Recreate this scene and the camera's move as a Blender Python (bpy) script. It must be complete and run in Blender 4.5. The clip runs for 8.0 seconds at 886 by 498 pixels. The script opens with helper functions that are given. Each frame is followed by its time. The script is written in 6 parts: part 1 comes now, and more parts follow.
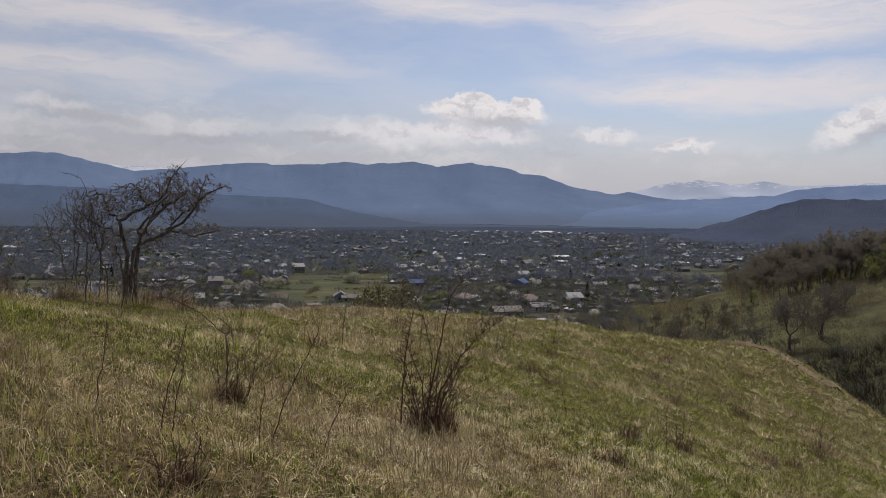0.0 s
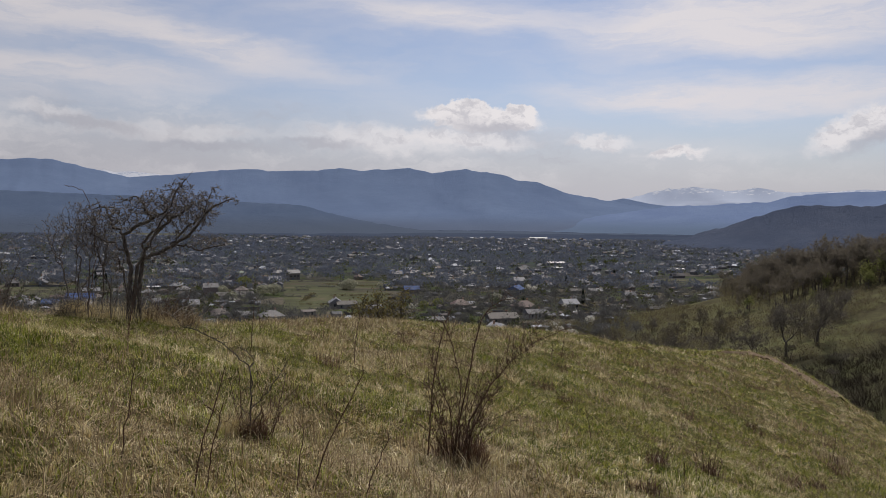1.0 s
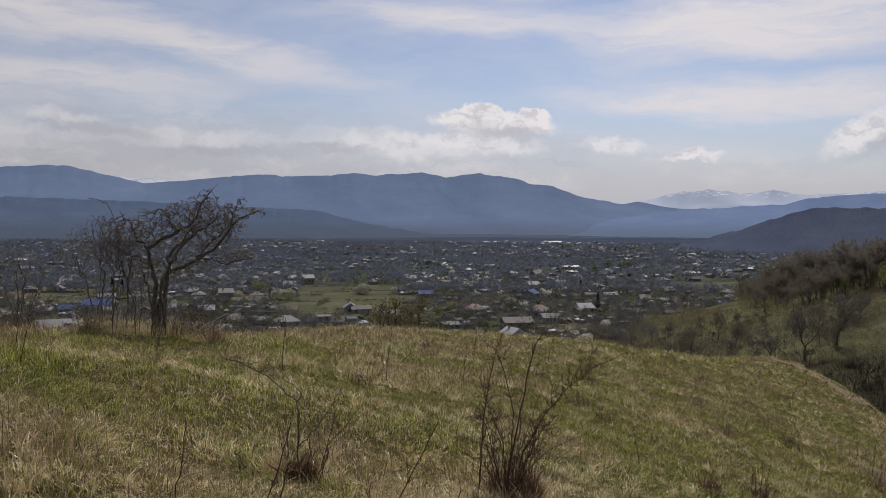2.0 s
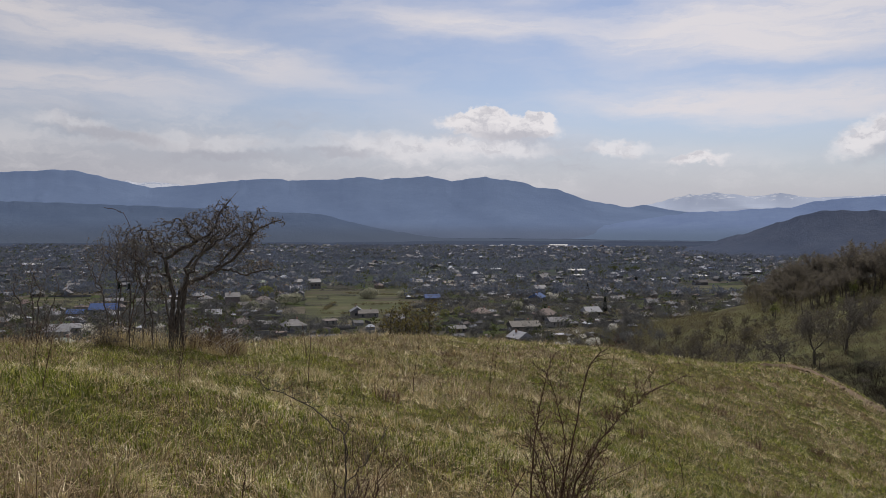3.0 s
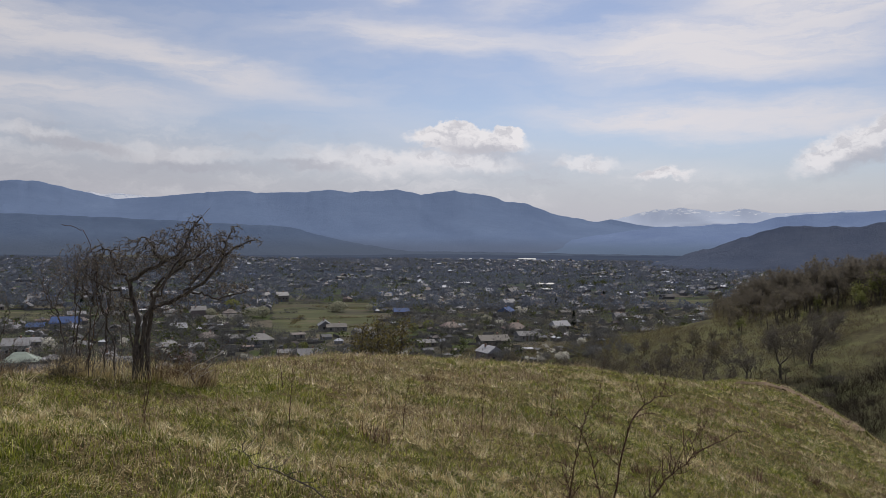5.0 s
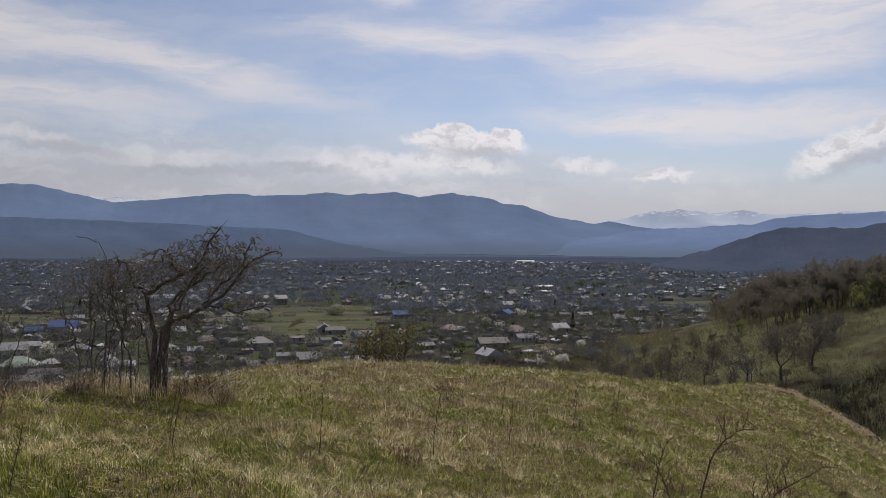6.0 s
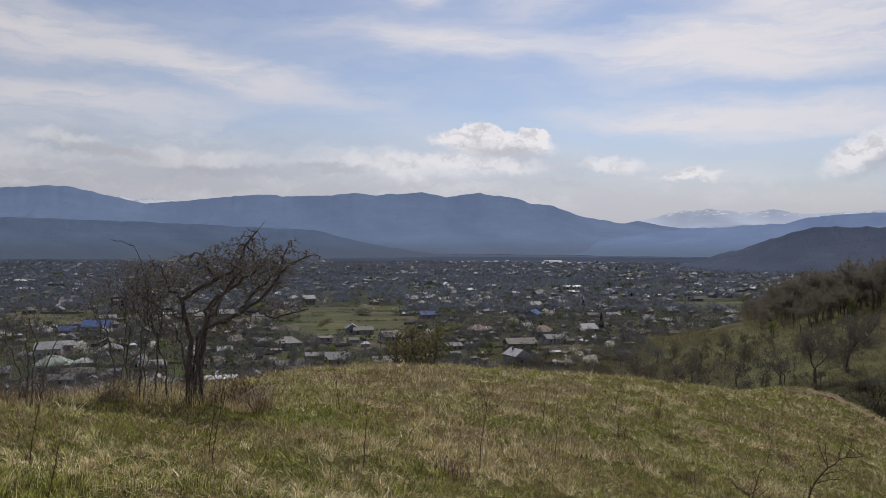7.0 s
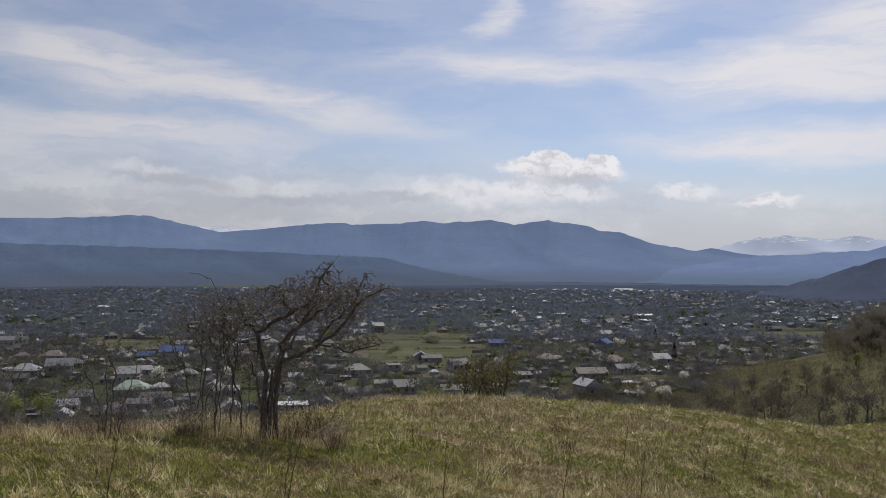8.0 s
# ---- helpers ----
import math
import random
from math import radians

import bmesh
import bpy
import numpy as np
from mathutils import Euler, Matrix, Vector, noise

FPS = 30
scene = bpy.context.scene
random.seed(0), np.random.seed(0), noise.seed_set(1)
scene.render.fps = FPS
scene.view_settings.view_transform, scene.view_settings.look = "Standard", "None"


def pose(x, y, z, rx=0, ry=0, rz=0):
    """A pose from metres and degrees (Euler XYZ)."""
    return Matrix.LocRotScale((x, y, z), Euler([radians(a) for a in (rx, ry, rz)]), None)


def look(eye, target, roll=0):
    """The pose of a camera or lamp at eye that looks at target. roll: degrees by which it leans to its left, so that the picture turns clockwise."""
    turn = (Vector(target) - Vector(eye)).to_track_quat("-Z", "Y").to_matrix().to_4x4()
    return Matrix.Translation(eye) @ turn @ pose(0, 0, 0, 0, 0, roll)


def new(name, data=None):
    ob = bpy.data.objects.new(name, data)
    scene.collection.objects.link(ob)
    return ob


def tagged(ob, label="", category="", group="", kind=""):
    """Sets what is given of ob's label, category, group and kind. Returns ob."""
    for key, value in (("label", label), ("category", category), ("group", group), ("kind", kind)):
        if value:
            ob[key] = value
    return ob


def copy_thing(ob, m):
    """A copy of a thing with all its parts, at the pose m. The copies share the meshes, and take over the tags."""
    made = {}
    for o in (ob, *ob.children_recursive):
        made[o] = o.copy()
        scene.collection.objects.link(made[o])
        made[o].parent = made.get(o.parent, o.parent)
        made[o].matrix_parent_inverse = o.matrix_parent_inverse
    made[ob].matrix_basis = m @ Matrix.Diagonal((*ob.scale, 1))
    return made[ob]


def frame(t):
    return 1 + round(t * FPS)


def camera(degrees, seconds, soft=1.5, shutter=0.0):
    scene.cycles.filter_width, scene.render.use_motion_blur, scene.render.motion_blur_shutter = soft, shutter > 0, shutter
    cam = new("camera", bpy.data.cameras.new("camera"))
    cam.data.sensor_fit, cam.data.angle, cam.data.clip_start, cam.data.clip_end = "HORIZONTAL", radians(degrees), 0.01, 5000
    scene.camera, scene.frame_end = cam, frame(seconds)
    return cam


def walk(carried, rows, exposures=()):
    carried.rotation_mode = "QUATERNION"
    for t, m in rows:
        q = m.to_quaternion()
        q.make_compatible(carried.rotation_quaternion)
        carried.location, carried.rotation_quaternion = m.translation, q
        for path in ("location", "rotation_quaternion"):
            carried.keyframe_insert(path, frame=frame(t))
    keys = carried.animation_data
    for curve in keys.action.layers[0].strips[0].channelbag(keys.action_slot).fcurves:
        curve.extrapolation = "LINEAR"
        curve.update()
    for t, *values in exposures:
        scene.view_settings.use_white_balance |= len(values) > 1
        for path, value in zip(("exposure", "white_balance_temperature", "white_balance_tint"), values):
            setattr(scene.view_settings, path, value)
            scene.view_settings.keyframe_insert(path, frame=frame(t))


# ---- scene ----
cam = camera(57.9, 8.0, soft=0.5)
PATH = [
    (0, (0.231, -1.253, 0.706), (0.419, 0.736, 0.608), 0.7),
    (0.5, (0.037, -1.017, 0.844), (0.227, 0.972, 0.754), 0.7),
    (1, (-0.065, -0.826, 0.835), (0.135, 1.162, 0.753), 0.7),
    (1.5, (-0.243, -0.516, 0.847), (-0.041, 1.472, 0.768), 0.7),
    (2, (-0.36, -0.356, 0.968), (-0.194, 1.636, 0.896), 0.4),
    (2.2, (-0.401, -0.291, 0.988), (-0.254, 1.703, 0.92), 0.3),
    (3.3, (-0.752, 0.242, 1.107), (-0.594, 2.235, 1.049), 0.2),
    (3.5, (-0.776, 0.317, 1.129), (-0.586, 2.307, 1.077), 0.3),
    (4, (-0.807, 0.494, 1.134), (-0.599, 2.482, 1.085), 0.4),
    (4.5, (-0.846, 0.857, 1.157), (-0.63, 2.845, 1.116), 0.5),
    (5.8, (-1.27, 1.521, 1.279), (-1.029, 3.507, 1.262), 0.6),
    (6, (-1.364, 1.614, 1.319), (-1.131, 3.6, 1.296), 0.4),
    (6.5, (-1.462, 1.794, 1.356), (-1.284, 3.786, 1.326), 0.2),
    (7, (-1.566, 2.116, 1.359), (-1.4, 4.109, 1.336), 0.3),
    (7.5, (-1.645, 2.356, 1.434), (-1.589, 4.355, 1.457), 0.2),
    (8, (-1.692, 2.472, 1.439), (-1.696, 4.471, 1.484), 0.3),
]
walk(cam, [(t, look(eye, target, roll)) for t, eye, target, roll in PATH],
     [(0, -0.08, 6780, 12), (2.2, -0.08, 6740, 12), (4.5, -0.06, 6660, 11), (6.5, -0.04, 6640, 11), (8, 0.0, 6560, 10)])

import collections

# ---- world, sun ----
SUN_AZ, SUN_EL = 18.0, 54.0          # ahead and a little to the right of the walk


def sun_and_sky():
    w = bpy.data.worlds.new("spring_sky")
    scene.world = w
    w.use_nodes = True
    nt = w.node_tree
    N, L = nt.nodes, nt.links
    N.clear()

    def node(kind, **kw):
        n = N.new(kind)
        for k, v in kw.items():
            if k == "operation":
                n.operation = v
            elif k == "label":
                n.label = v
        return n

    def put(sock, v):
        if isinstance(v, bpy.types.NodeSocket):
            L.new(v, sock)
        else:
            sock.default_value = v

    def mth(op, a, b=0.0, c=0.0):
        n = node("ShaderNodeMath", operation=op)
        put(n.inputs[0], a), put(n.inputs[1], b), put(n.inputs[2], c)
        return n.outputs[0]

    def rng(v, a, b, c=0.0, d=1.0):
        n = node("ShaderNodeMapRange")
        n.interpolation_type = "SMOOTHSTEP"
        put(n.inputs["Value"], v)
        for k, q in zip(("From Min", "From Max", "To Min", "To Max"), (a, b, c, d)):
            put(n.inputs[k], q)
        return n.outputs["Result"]

    def noisy(vec, scale, detail, rough=0.55, stretch=(1, 1, 1)):
        m = node("ShaderNodeMapping")
        put(m.inputs["Vector"], vec)
        m.inputs["Scale"].default_value = stretch
        n = node("ShaderNodeTexNoise")
        put(n.inputs["Vector"], m.outputs[0])
        n.inputs["Scale"].default_value = scale
        n.inputs["Detail"].default_value = detail
        n.inputs["Roughness"].default_value = rough
        return n

    co = node("ShaderNodeTexCoord").outputs["Generated"]
    sep = node("ShaderNodeSeparateXYZ")
    L.new(co, sep.inputs[0])
    az = mth("MULTIPLY", mth("ARCTAN2", sep.outputs[0], sep.outputs[1]), 57.2958)
    el = mth("MULTIPLY", mth("ARCSINE", sep.outputs[2]), 57.2958)
    comb = node("ShaderNodeCombineXYZ")
    L.new(az, comb.inputs[0]), L.new(el, comb.inputs[1])
    flat = comb.outputs[0]

    def warped(scale, amount, detail, stretch):
        n = noisy(flat, scale, detail, 0.6, stretch)
        off = node("ShaderNodeVectorMath", operation="SUBTRACT")
        L.new(n.outputs["Color"], off.inputs[0])
        off.inputs[1].default_value = (0.5, 0.5, 0.5)
        sc = node("ShaderNodeVectorMath", operation="MULTIPLY")
        L.new(off.outputs[0], sc.inputs[0])
        sc.inputs[1].default_value = amount
        ad = node("ShaderNodeVectorMath", operation="ADD")
        L.new(flat, ad.inputs[0]), L.new(sc.outputs[0], ad.inputs[1])
        return ad.outputs[0]

    wispy = warped(0.19, (10.0, 4.6, 0), 6, (0.42, 1.6, 1))
    lumpy = warped(0.75, (2.3, 1.7, 0), 4, (1, 1.3, 1))

    def cloud(vec, a, e, tilt, ra, re, core, amount):
        """A soft oval of cloud at azimuth a and elevation e, in degrees."""
        m = node("ShaderNodeMapping")
        m.vector_type = "TEXTURE"
        L.new(vec, m.inputs["Vector"])
        m.inputs["Location"].default_value = (a, e, 0)
        m.inputs["Rotation"].default_value = (0, 0, radians(tilt))
        m.inputs["Scale"].default_value = (ra, re, 1)
        ln = node("ShaderNodeVectorMath", operation="LENGTH")
        L.new(m.outputs[0], ln.inputs[0])
        return rng(ln.outputs["Value"], 1.0, core, 0.0, amount)

    def union(parts):
        keep = parts[0]
        for q in parts[1:]:
            keep = mth("SUBTRACT", mth("ADD", keep, q), mth("MULTIPLY", keep, q))
        return keep

    streaks = noisy(wispy, 0.34, 7, 0.64, (0.26, 1.9, 1)).outputs["Fac"]
    streak = rng(streaks, 0.30, 0.58, 0.45, 1.0)
    cirrus = union([
        cloud(wispy, -12.0, 11.9, -9.0, 17, 2.1, 0.0, 1.0),
        cloud(wispy, -23.0, 13.2, -6, 13, 2.6, 0.1, 1.0),
        cloud(wispy, 5.7, 13.8, -1, 17, 2.0, 0.0, 1.0),
        cloud(wispy, 25.0, 12.9, 0, 15, 2.9, 0.35, 1.0),
        cloud(wispy, 33.0, 15.8, 0, 13, 3.0, 0.3, 1.0),
        cloud(wispy, 22.0, 8.5, -4.5, 15, 1.9, 0.0, 1.0),
        cloud(wispy, 31.5, 8.0, -2, 12, 2.2, 0.1, 0.9),
        cloud(wispy, 3.6, 17.6, 35, 3.4, 1.7, 0.0, 0.9),
        cloud(wispy, 12.5, 17.2, 10, 7.0, 2.0, 0.0, 0.85),
        cloud(wispy, -20.0, 9.6, -2, 18, 1.5, 0.0, 0.8),
        cloud(wispy, -27.0, 8.6, 2, 24, 3.0, 0.1, 0.75),
    ])
    cirrus = mth("MULTIPLY", cirrus, streak)
    # the same kind of broken cloud over the rest of the sky
    other = rng(noisy(co, 2.3, 7, 0.6, (1, 1, 2.2)).outputs["Fac"], 0.42, 0.68, 0.0, 0.9)
    away = mth("MAXIMUM", rng(mth("ABSOLUTE", az), 36, 48), rng(el, 19, 26))
    cirrus = union([cirrus, mth("MULTIPLY", other, away)])
    haze = rng(mth("ADD", el, mth("MULTIPLY", mth("ABSOLUTE", mth("ADD", az, 20.0)), 0.045)), 10.5, 2.2, 0.0, 0.97)
    heaps = union([
        cloud(lumpy, 8.2, 6.9, -3, 4.9, 1.1, 0.72, 1.0),
        cloud(lumpy, 7.4, 7.5, 0, 2.0, 0.85, 0.7, 1.0),
        cloud(lumpy, 11.2, 7.4, 0, 1.5, 0.7, 0.7, 1.0),
        cloud(lumpy, 33.6, 6.2, 24, 5.0, 1.25, 0.5, 0.9),
        cloud(lumpy, 22.0, 4.5, 6, 2.6, 0.55, 0.4, 0.9),
        cloud(lumpy, 6.8, 5.5, -3, 7.5, 0.8, 0.3, 0.65),
        cloud(lumpy, 16.6, 5.2, -2, 3.2, 0.7, 0.3, 0.7),
        cloud(lumpy, 2.0, 5.4, -2, 11.0, 1.3, 0.2, 0.6),
        cloud(lumpy, -20.5, 6.4, -8, 3.6, 0.7, 0.3, 0.55),
        cloud(lumpy, -13.0, 5.5, 0, 9.0, 0.9, 0.2, 0.5),
    ])
    shade = union([
        cloud(lumpy, 8.8, 6.2, -5, 4.4, 0.8, 0.1, 0.8),
        cloud(lumpy, 34.4, 5.4, 24, 4.2, 0.8, 0.1, 0.75),
        cloud(lumpy, -18.0, 5.7, -6, 5.5, 0.6, 0.1, 0.7),
        cloud(lumpy, -3.0, 5.0, 0, 4.2, 0.55, 0.1, 0.65),
        cloud(lumpy, -10.0, 4.6, 0, 7.0, 0.5, 0.1, 0.5),
    ])

    sky = node("ShaderNodeTexSky")
    sky.sky_type = "NISHITA"
    sky.sun_disc = False
    sky.sun_elevation, sky.sun_rotation = radians(SUN_EL), radians(SUN_AZ)
    sky.altitude, sky.air_density, sky.dust_density, sky.ozone_density = 700, 1.0, 1.2, 1.6

    def mix(fac, a, b):
        n = node("ShaderNodeMix")
        n.data_type = "RGBA"
        put(n.inputs[0], fac), put(n.inputs[6], a), put(n.inputs[7], b)
        return n.outputs[2]

    clear = node("ShaderNodeVectorMath", operation="MULTIPLY")
    L.new(sky.outputs[0], clear.inputs[0])
    clear.inputs[1].default_value = SKY_TINT
    veil = rng(noisy(wispy, 0.12, 5, 0.6, (0.4, 1.6, 1)).outputs["Fac"], 0.35, 0.65, 0.08, 0.34)
    col = mix(veil, clear.outputs[0], CLOUD_THIN)
    col = mix(haze, col, CLOUD_HAZE)
    col = mix(cirrus, col, CLOUD_THIN)
    mottle = noisy(lumpy, 0.16, 7, 0.62, (0.55, 1.9, 1)).outputs["Fac"]
    low = mth("MULTIPLY", rng(el, 1.5, 4.0), rng(mth("ADD", el, mth("MULTIPLY", mth("ABSOLUTE", mth("ADD", az, 14.0)), 0.10)), 10.0, 6.0))
    col = mix(mth("MULTIPLY", low, rng(mottle, 0.46, 0.66, 0.0, 0.5)), col, CLOUD_WHITE)
    col = mix(mth("MULTIPLY", low, rng(mottle, 0.47, 0.30, 0.0, 0.7)), col, CLOUD_SHADE)
    col = mix(heaps, col, CLOUD_WHITE)
    puffs = noisy(lumpy, 0.75, 5, 0.6, (0.8, 1.2, 1)).outputs["Fac"]
    col = mix(mth("MULTIPLY", heaps, rng(puffs, 0.54, 0.36, 0.0, 0.6)), col, CLOUD_SHADE)
    col = mix(shade, col, CLOUD_SHADE)
    # brighter towards the sun
    glow = node("ShaderNodeVectorMath", operation="SCALE")
    L.new(col, glow.inputs[0])
    L.new(rng(mth("ABSOLUTE", mth("SUBTRACT", az, SUN_AZ)), 55.0, 0.0, 0.84, 1.04), glow.inputs["Scale"])
    col = glow.outputs[0]
    bg = node("ShaderNodeBackground")
    L.new(col, bg.inputs["Color"])
    bg.inputs["Strength"].default_value = SKY_STRENGTH
    L.new(bg.outputs[0], node("ShaderNodeOutputWorld").inputs["Surface"])

    lamp = bpy.data.lights.new("sun", "SUN")
    lamp.energy, lamp.angle, lamp.color = SUN_POWER, radians(SUN_SOFT), (1.0, 0.95, 0.86)
    ob = new("sun", lamp)
    a, e = radians(SUN_AZ), radians(SUN_EL)
    ob.matrix_world = look((0, 0, 60), (-math.sin(a) * math.cos(e) * 10, -math.cos(a) * math.cos(e) * 10, 60 - math.sin(e) * 10))


SKY_TINT = (0.82, 0.82, 0.89)
SKY_STRENGTH, SUN_POWER, SUN_SOFT = 0.10, 3.3, 0.8
CLOUD_HAZE = (4.75, 4.85, 5.5, 1)
CLOUD_THIN = (7.05, 7.0, 7.5, 1)
CLOUD_WHITE = (7.9, 7.85, 8.2, 1)
CLOUD_SHADE = (4.4, 4.55, 5.25, 1)
sun_and_sky()


# ---- materials ----
class Mat:
    """A little node-tree writer for one procedural surface."""

    def __init__(self, name, rough=0.8, metal=0.0, spec=0.3):
        self.m = bpy.data.materials.new(name)
        self.m.use_nodes = True
        self.nt = self.m.node_tree
        self.N, self.L = self.nt.nodes, self.nt.links
        self.bsdf = self.N["Principled BSDF"]
        self.out = self.N["Material Output"]
        self.bsdf.inputs["Roughness"].default_value = rough
        self.bsdf.inputs["Metallic"].default_value = metal
        self.bsdf.inputs["Specular IOR Level"].default_value = spec

    def put(self, sock, v):
        if isinstance(v, bpy.types.NodeSocket):
            self.L.new(v, sock)
        else:
            sock.default_value = v

    def geo(self, what="Position"):
        return self.N.new("ShaderNodeNewGeometry").outputs[what]

    def local(self):
        return self.N.new("ShaderNodeTexCoord").outputs["Object"]

    def chance(self):
        return self.N.new("ShaderNodeObjectInfo").outputs["Random"]

    def island(self):
        return self.geo("Random Per Island")

    def noise(self, scale, detail=4, rough=0.6, vec=None, stretch=(1, 1, 1)):
        n = self.N.new("ShaderNodeTexNoise")
        mp = self.N.new("ShaderNodeMapping")
        mp.inputs["Scale"].default_value = stretch
        self.L.new(vec or self.geo(), mp.inputs["Vector"])
        self.L.new(mp.outputs[0], n.inputs["Vector"])
        n.inputs["Scale"].default_value = scale
        n.inputs["Detail"].default_value = detail
        n.inputs["Roughness"].default_value = rough
        return n.outputs["Fac"]

    def voronoi(self, scale, vec=None, out="Color"):
        n = self.N.new("ShaderNodeTexVoronoi")
        self.L.new(vec or self.geo(), n.inputs["Vector"])
        n.inputs["Scale"].default_value = scale
        return n.outputs[out]

    def math(self, op, a, b=0.0):
        n = self.N.new("ShaderNodeMath")
        n.operation = op
        self.put(n.inputs[0], a), self.put(n.inputs[1], b)
        return n.outputs[0]

    def step(self, v, a, b, c=0.0, d=1.0):
        n = self.N.new("ShaderNodeMapRange")
        n.interpolation_type = "SMOOTHSTEP"
        self.put(n.inputs["Value"], v)
        for k, q in zip(("From Min", "From Max", "To Min", "To Max"), (a, b, c, d)):
            self.put(n.inputs[k], q)
        return n.outputs["Result"]

    def ramp(self, fac, *stops, hard=False):
        n = self.N.new("ShaderNodeValToRGB")
        if hard:
            n.color_ramp.interpolation = "CONSTANT"
        e = n.color_ramp.elements
        while len(e) < len(stops):
            e.new(0.5)
        for i, (p, c) in enumerate(stops):
            e[i].position, e[i].color = p, (*c, 1)
        self.put(n.inputs[0], fac)
        return n.outputs[0]

    def mix(self, fac, a, b, mode="MIX"):
        n = self.N.new("ShaderNodeMix")
        n.data_type, n.blend_type = "RGBA", mode
        for s, v in zip((n.inputs[0], n.inputs[6], n.inputs[7]), (fac, a, b)):
            self.put(s, (*v, 1) if isinstance(v, tuple) and len(v) == 3 else v)
        return n.outputs[2]

    def color(self, v):
        self.put(self.bsdf.inputs["Base Color"], (*v, 1) if isinstance(v, tuple) and len(v) == 3 else v)
        return self

    def bump(self, h, strength=0.4, dist=0.02):
        n = self.N.new("ShaderNodeBump")
        n.inputs["Strength"].default_value, n.inputs["Distance"].default_value = strength, dist
        self.L.new(h, n.inputs["Height"])
        self.L.new(n.outputs[0], self.bsdf.inputs["Normal"])
        return self

    def leafy(self, col, share=0.35):
        """Thin leaves and blades let some light through."""
        t = self.N.new("ShaderNodeBsdfTranslucent")
        self.put(t.inputs["Color"], col)
        mx = self.N.new("ShaderNodeMixShader")
        mx.inputs[0].default_value = share
        self.L.new(self.bsdf.outputs[0], mx.inputs[1]), self.L.new(t.outputs[0], mx.inputs[2])
        self.L.new(mx.outputs[0], self.out.inputs["Surface"])
        return self


def ground_material():
    m = Mat("hillside_ground", 1.0, 0, 0.0)
    patch = m.noise(0.35, 5, 0.62)
    fine = m.noise(26.0, 6, 0.75)
    thatch = m.ramp(fine, (0.34, (0.026, 0.020, 0.010)), (0.5, (0.11, 0.083, 0.045)), (0.66, (0.32, 0.25, 0.14)))
    green = m.ramp(fine, (0.34, (0.018, 0.022, 0.007)), (0.66, (0.15, 0.155, 0.05)))
    turf = m.mix(m.step(patch, 0.42, 0.60), thatch, green)
    turf = m.mix(0.3, turf, (0.016, 0.013, 0.007))
    sep = m.N.new("ShaderNodeSeparateXYZ")
    m.L.new(m.geo("Normal"), sep.inputs[0])
    soil = m.ramp(m.noise(3.0, 5), (0.3, (0.12, 0.085, 0.05)), (0.7, (0.27, 0.20, 0.12)))
    steep = m.step(m.math("ADD", sep.outputs[2], m.math("MULTIPLY", patch, 0.2)), 0.86, 0.78)
    turf = m.mix(steep, turf, soil)
    # scrubby pasture on the farther slopes, gardens and fields in the valley
    pos = m.N.new("ShaderNodeSeparateXYZ")
    m.L.new(m.geo(), pos.inputs[0])
    pasture = m.ramp(m.noise(0.06, 8, 0.78), (0.38, (0.056, 0.049, 0.034)), (0.5, (0.086, 0.083, 0.050)), (0.62, (0.116, 0.120, 0.062)))
    plot = m.voronoi(0.042)
    hsv = m.N.new("ShaderNodeSeparateColor")
    m.L.new(plot, hsv.inputs[0])
    fields = m.ramp(hsv.outputs[0], (0.0, (0.056, 0.058, 0.044)), (0.28, (0.076, 0.073, 0.062)), (0.46, (0.062, 0.078, 0.036)), (0.74, (0.052, 0.062, 0.036)), (0.86, (0.12, 0.108, 0.088)), hard=True)
    fields = m.mix(m.step(m.noise(0.12, 6, 0.7), 0.42, 0.75), fields, (0.06, 0.06, 0.048))
    # beyond the town the ground colour turns blue, standing in for haze
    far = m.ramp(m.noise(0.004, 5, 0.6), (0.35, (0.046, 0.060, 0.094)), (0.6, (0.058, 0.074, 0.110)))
    low = m.step(pos.outputs[2], -46.0, -55.5)
    out = m.mix(m.step(pos.outputs[1], 60.0, 95.0), turf, pasture)
    out = m.mix(low, out, fields)
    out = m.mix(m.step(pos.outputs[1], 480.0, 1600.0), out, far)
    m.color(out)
    m.bump(fine, 0.6, 0.05)
    return m.m


def blade_material(name, stops, share, rough=0.5, spec=0.3):
    """Blades vary one by one, tuft by tuft and patch by patch."""
    m = Mat(name, rough, 0, spec)
    tuft = m.noise(5.5, 3, 0.7)
    pick = m.math("ADD", m.math("MULTIPLY", m.island(), 0.55), m.step(tuft, 0.32, 0.68, 0.0, 0.45))
    c = m.ramp(pick, *stops)
    c = m.mix(m.step(m.noise(1.3, 4), 0.38, 0.68, 0.0, 0.42), c, m.mix(1.0, c, (0.55, 0.56, 0.50), "MULTIPLY"))
    m.color(c)
    return m.leafy(c, share).m


def bark_material(name, dark, light, scale=30.0):
    m = Mat(name, 0.85, 0, 0.25)
    n = m.noise(scale, 5, 0.65, stretch=(1, 1, 0.35))
    big = m.noise(scale * 0.12, 3)
    c = m.ramp(n, (0.3, dark), (0.72, light))
    c = m.mix(m.step(big, 0.52, 0.7, 0.0, 0.45), c, tuple(0.5 * (a + b) + 0.03 for a, b in zip(dark, light)))
    m.color(c)
    m.bump(n, 0.5, 0.006)
    return m.m


def crown_material(name, stops, share=0.4):
    m = Mat(name, 0.85, 0, 0.15)
    c = m.ramp(m.island(), *stops)
    m.color(c)
    return m.leafy(c, share).m


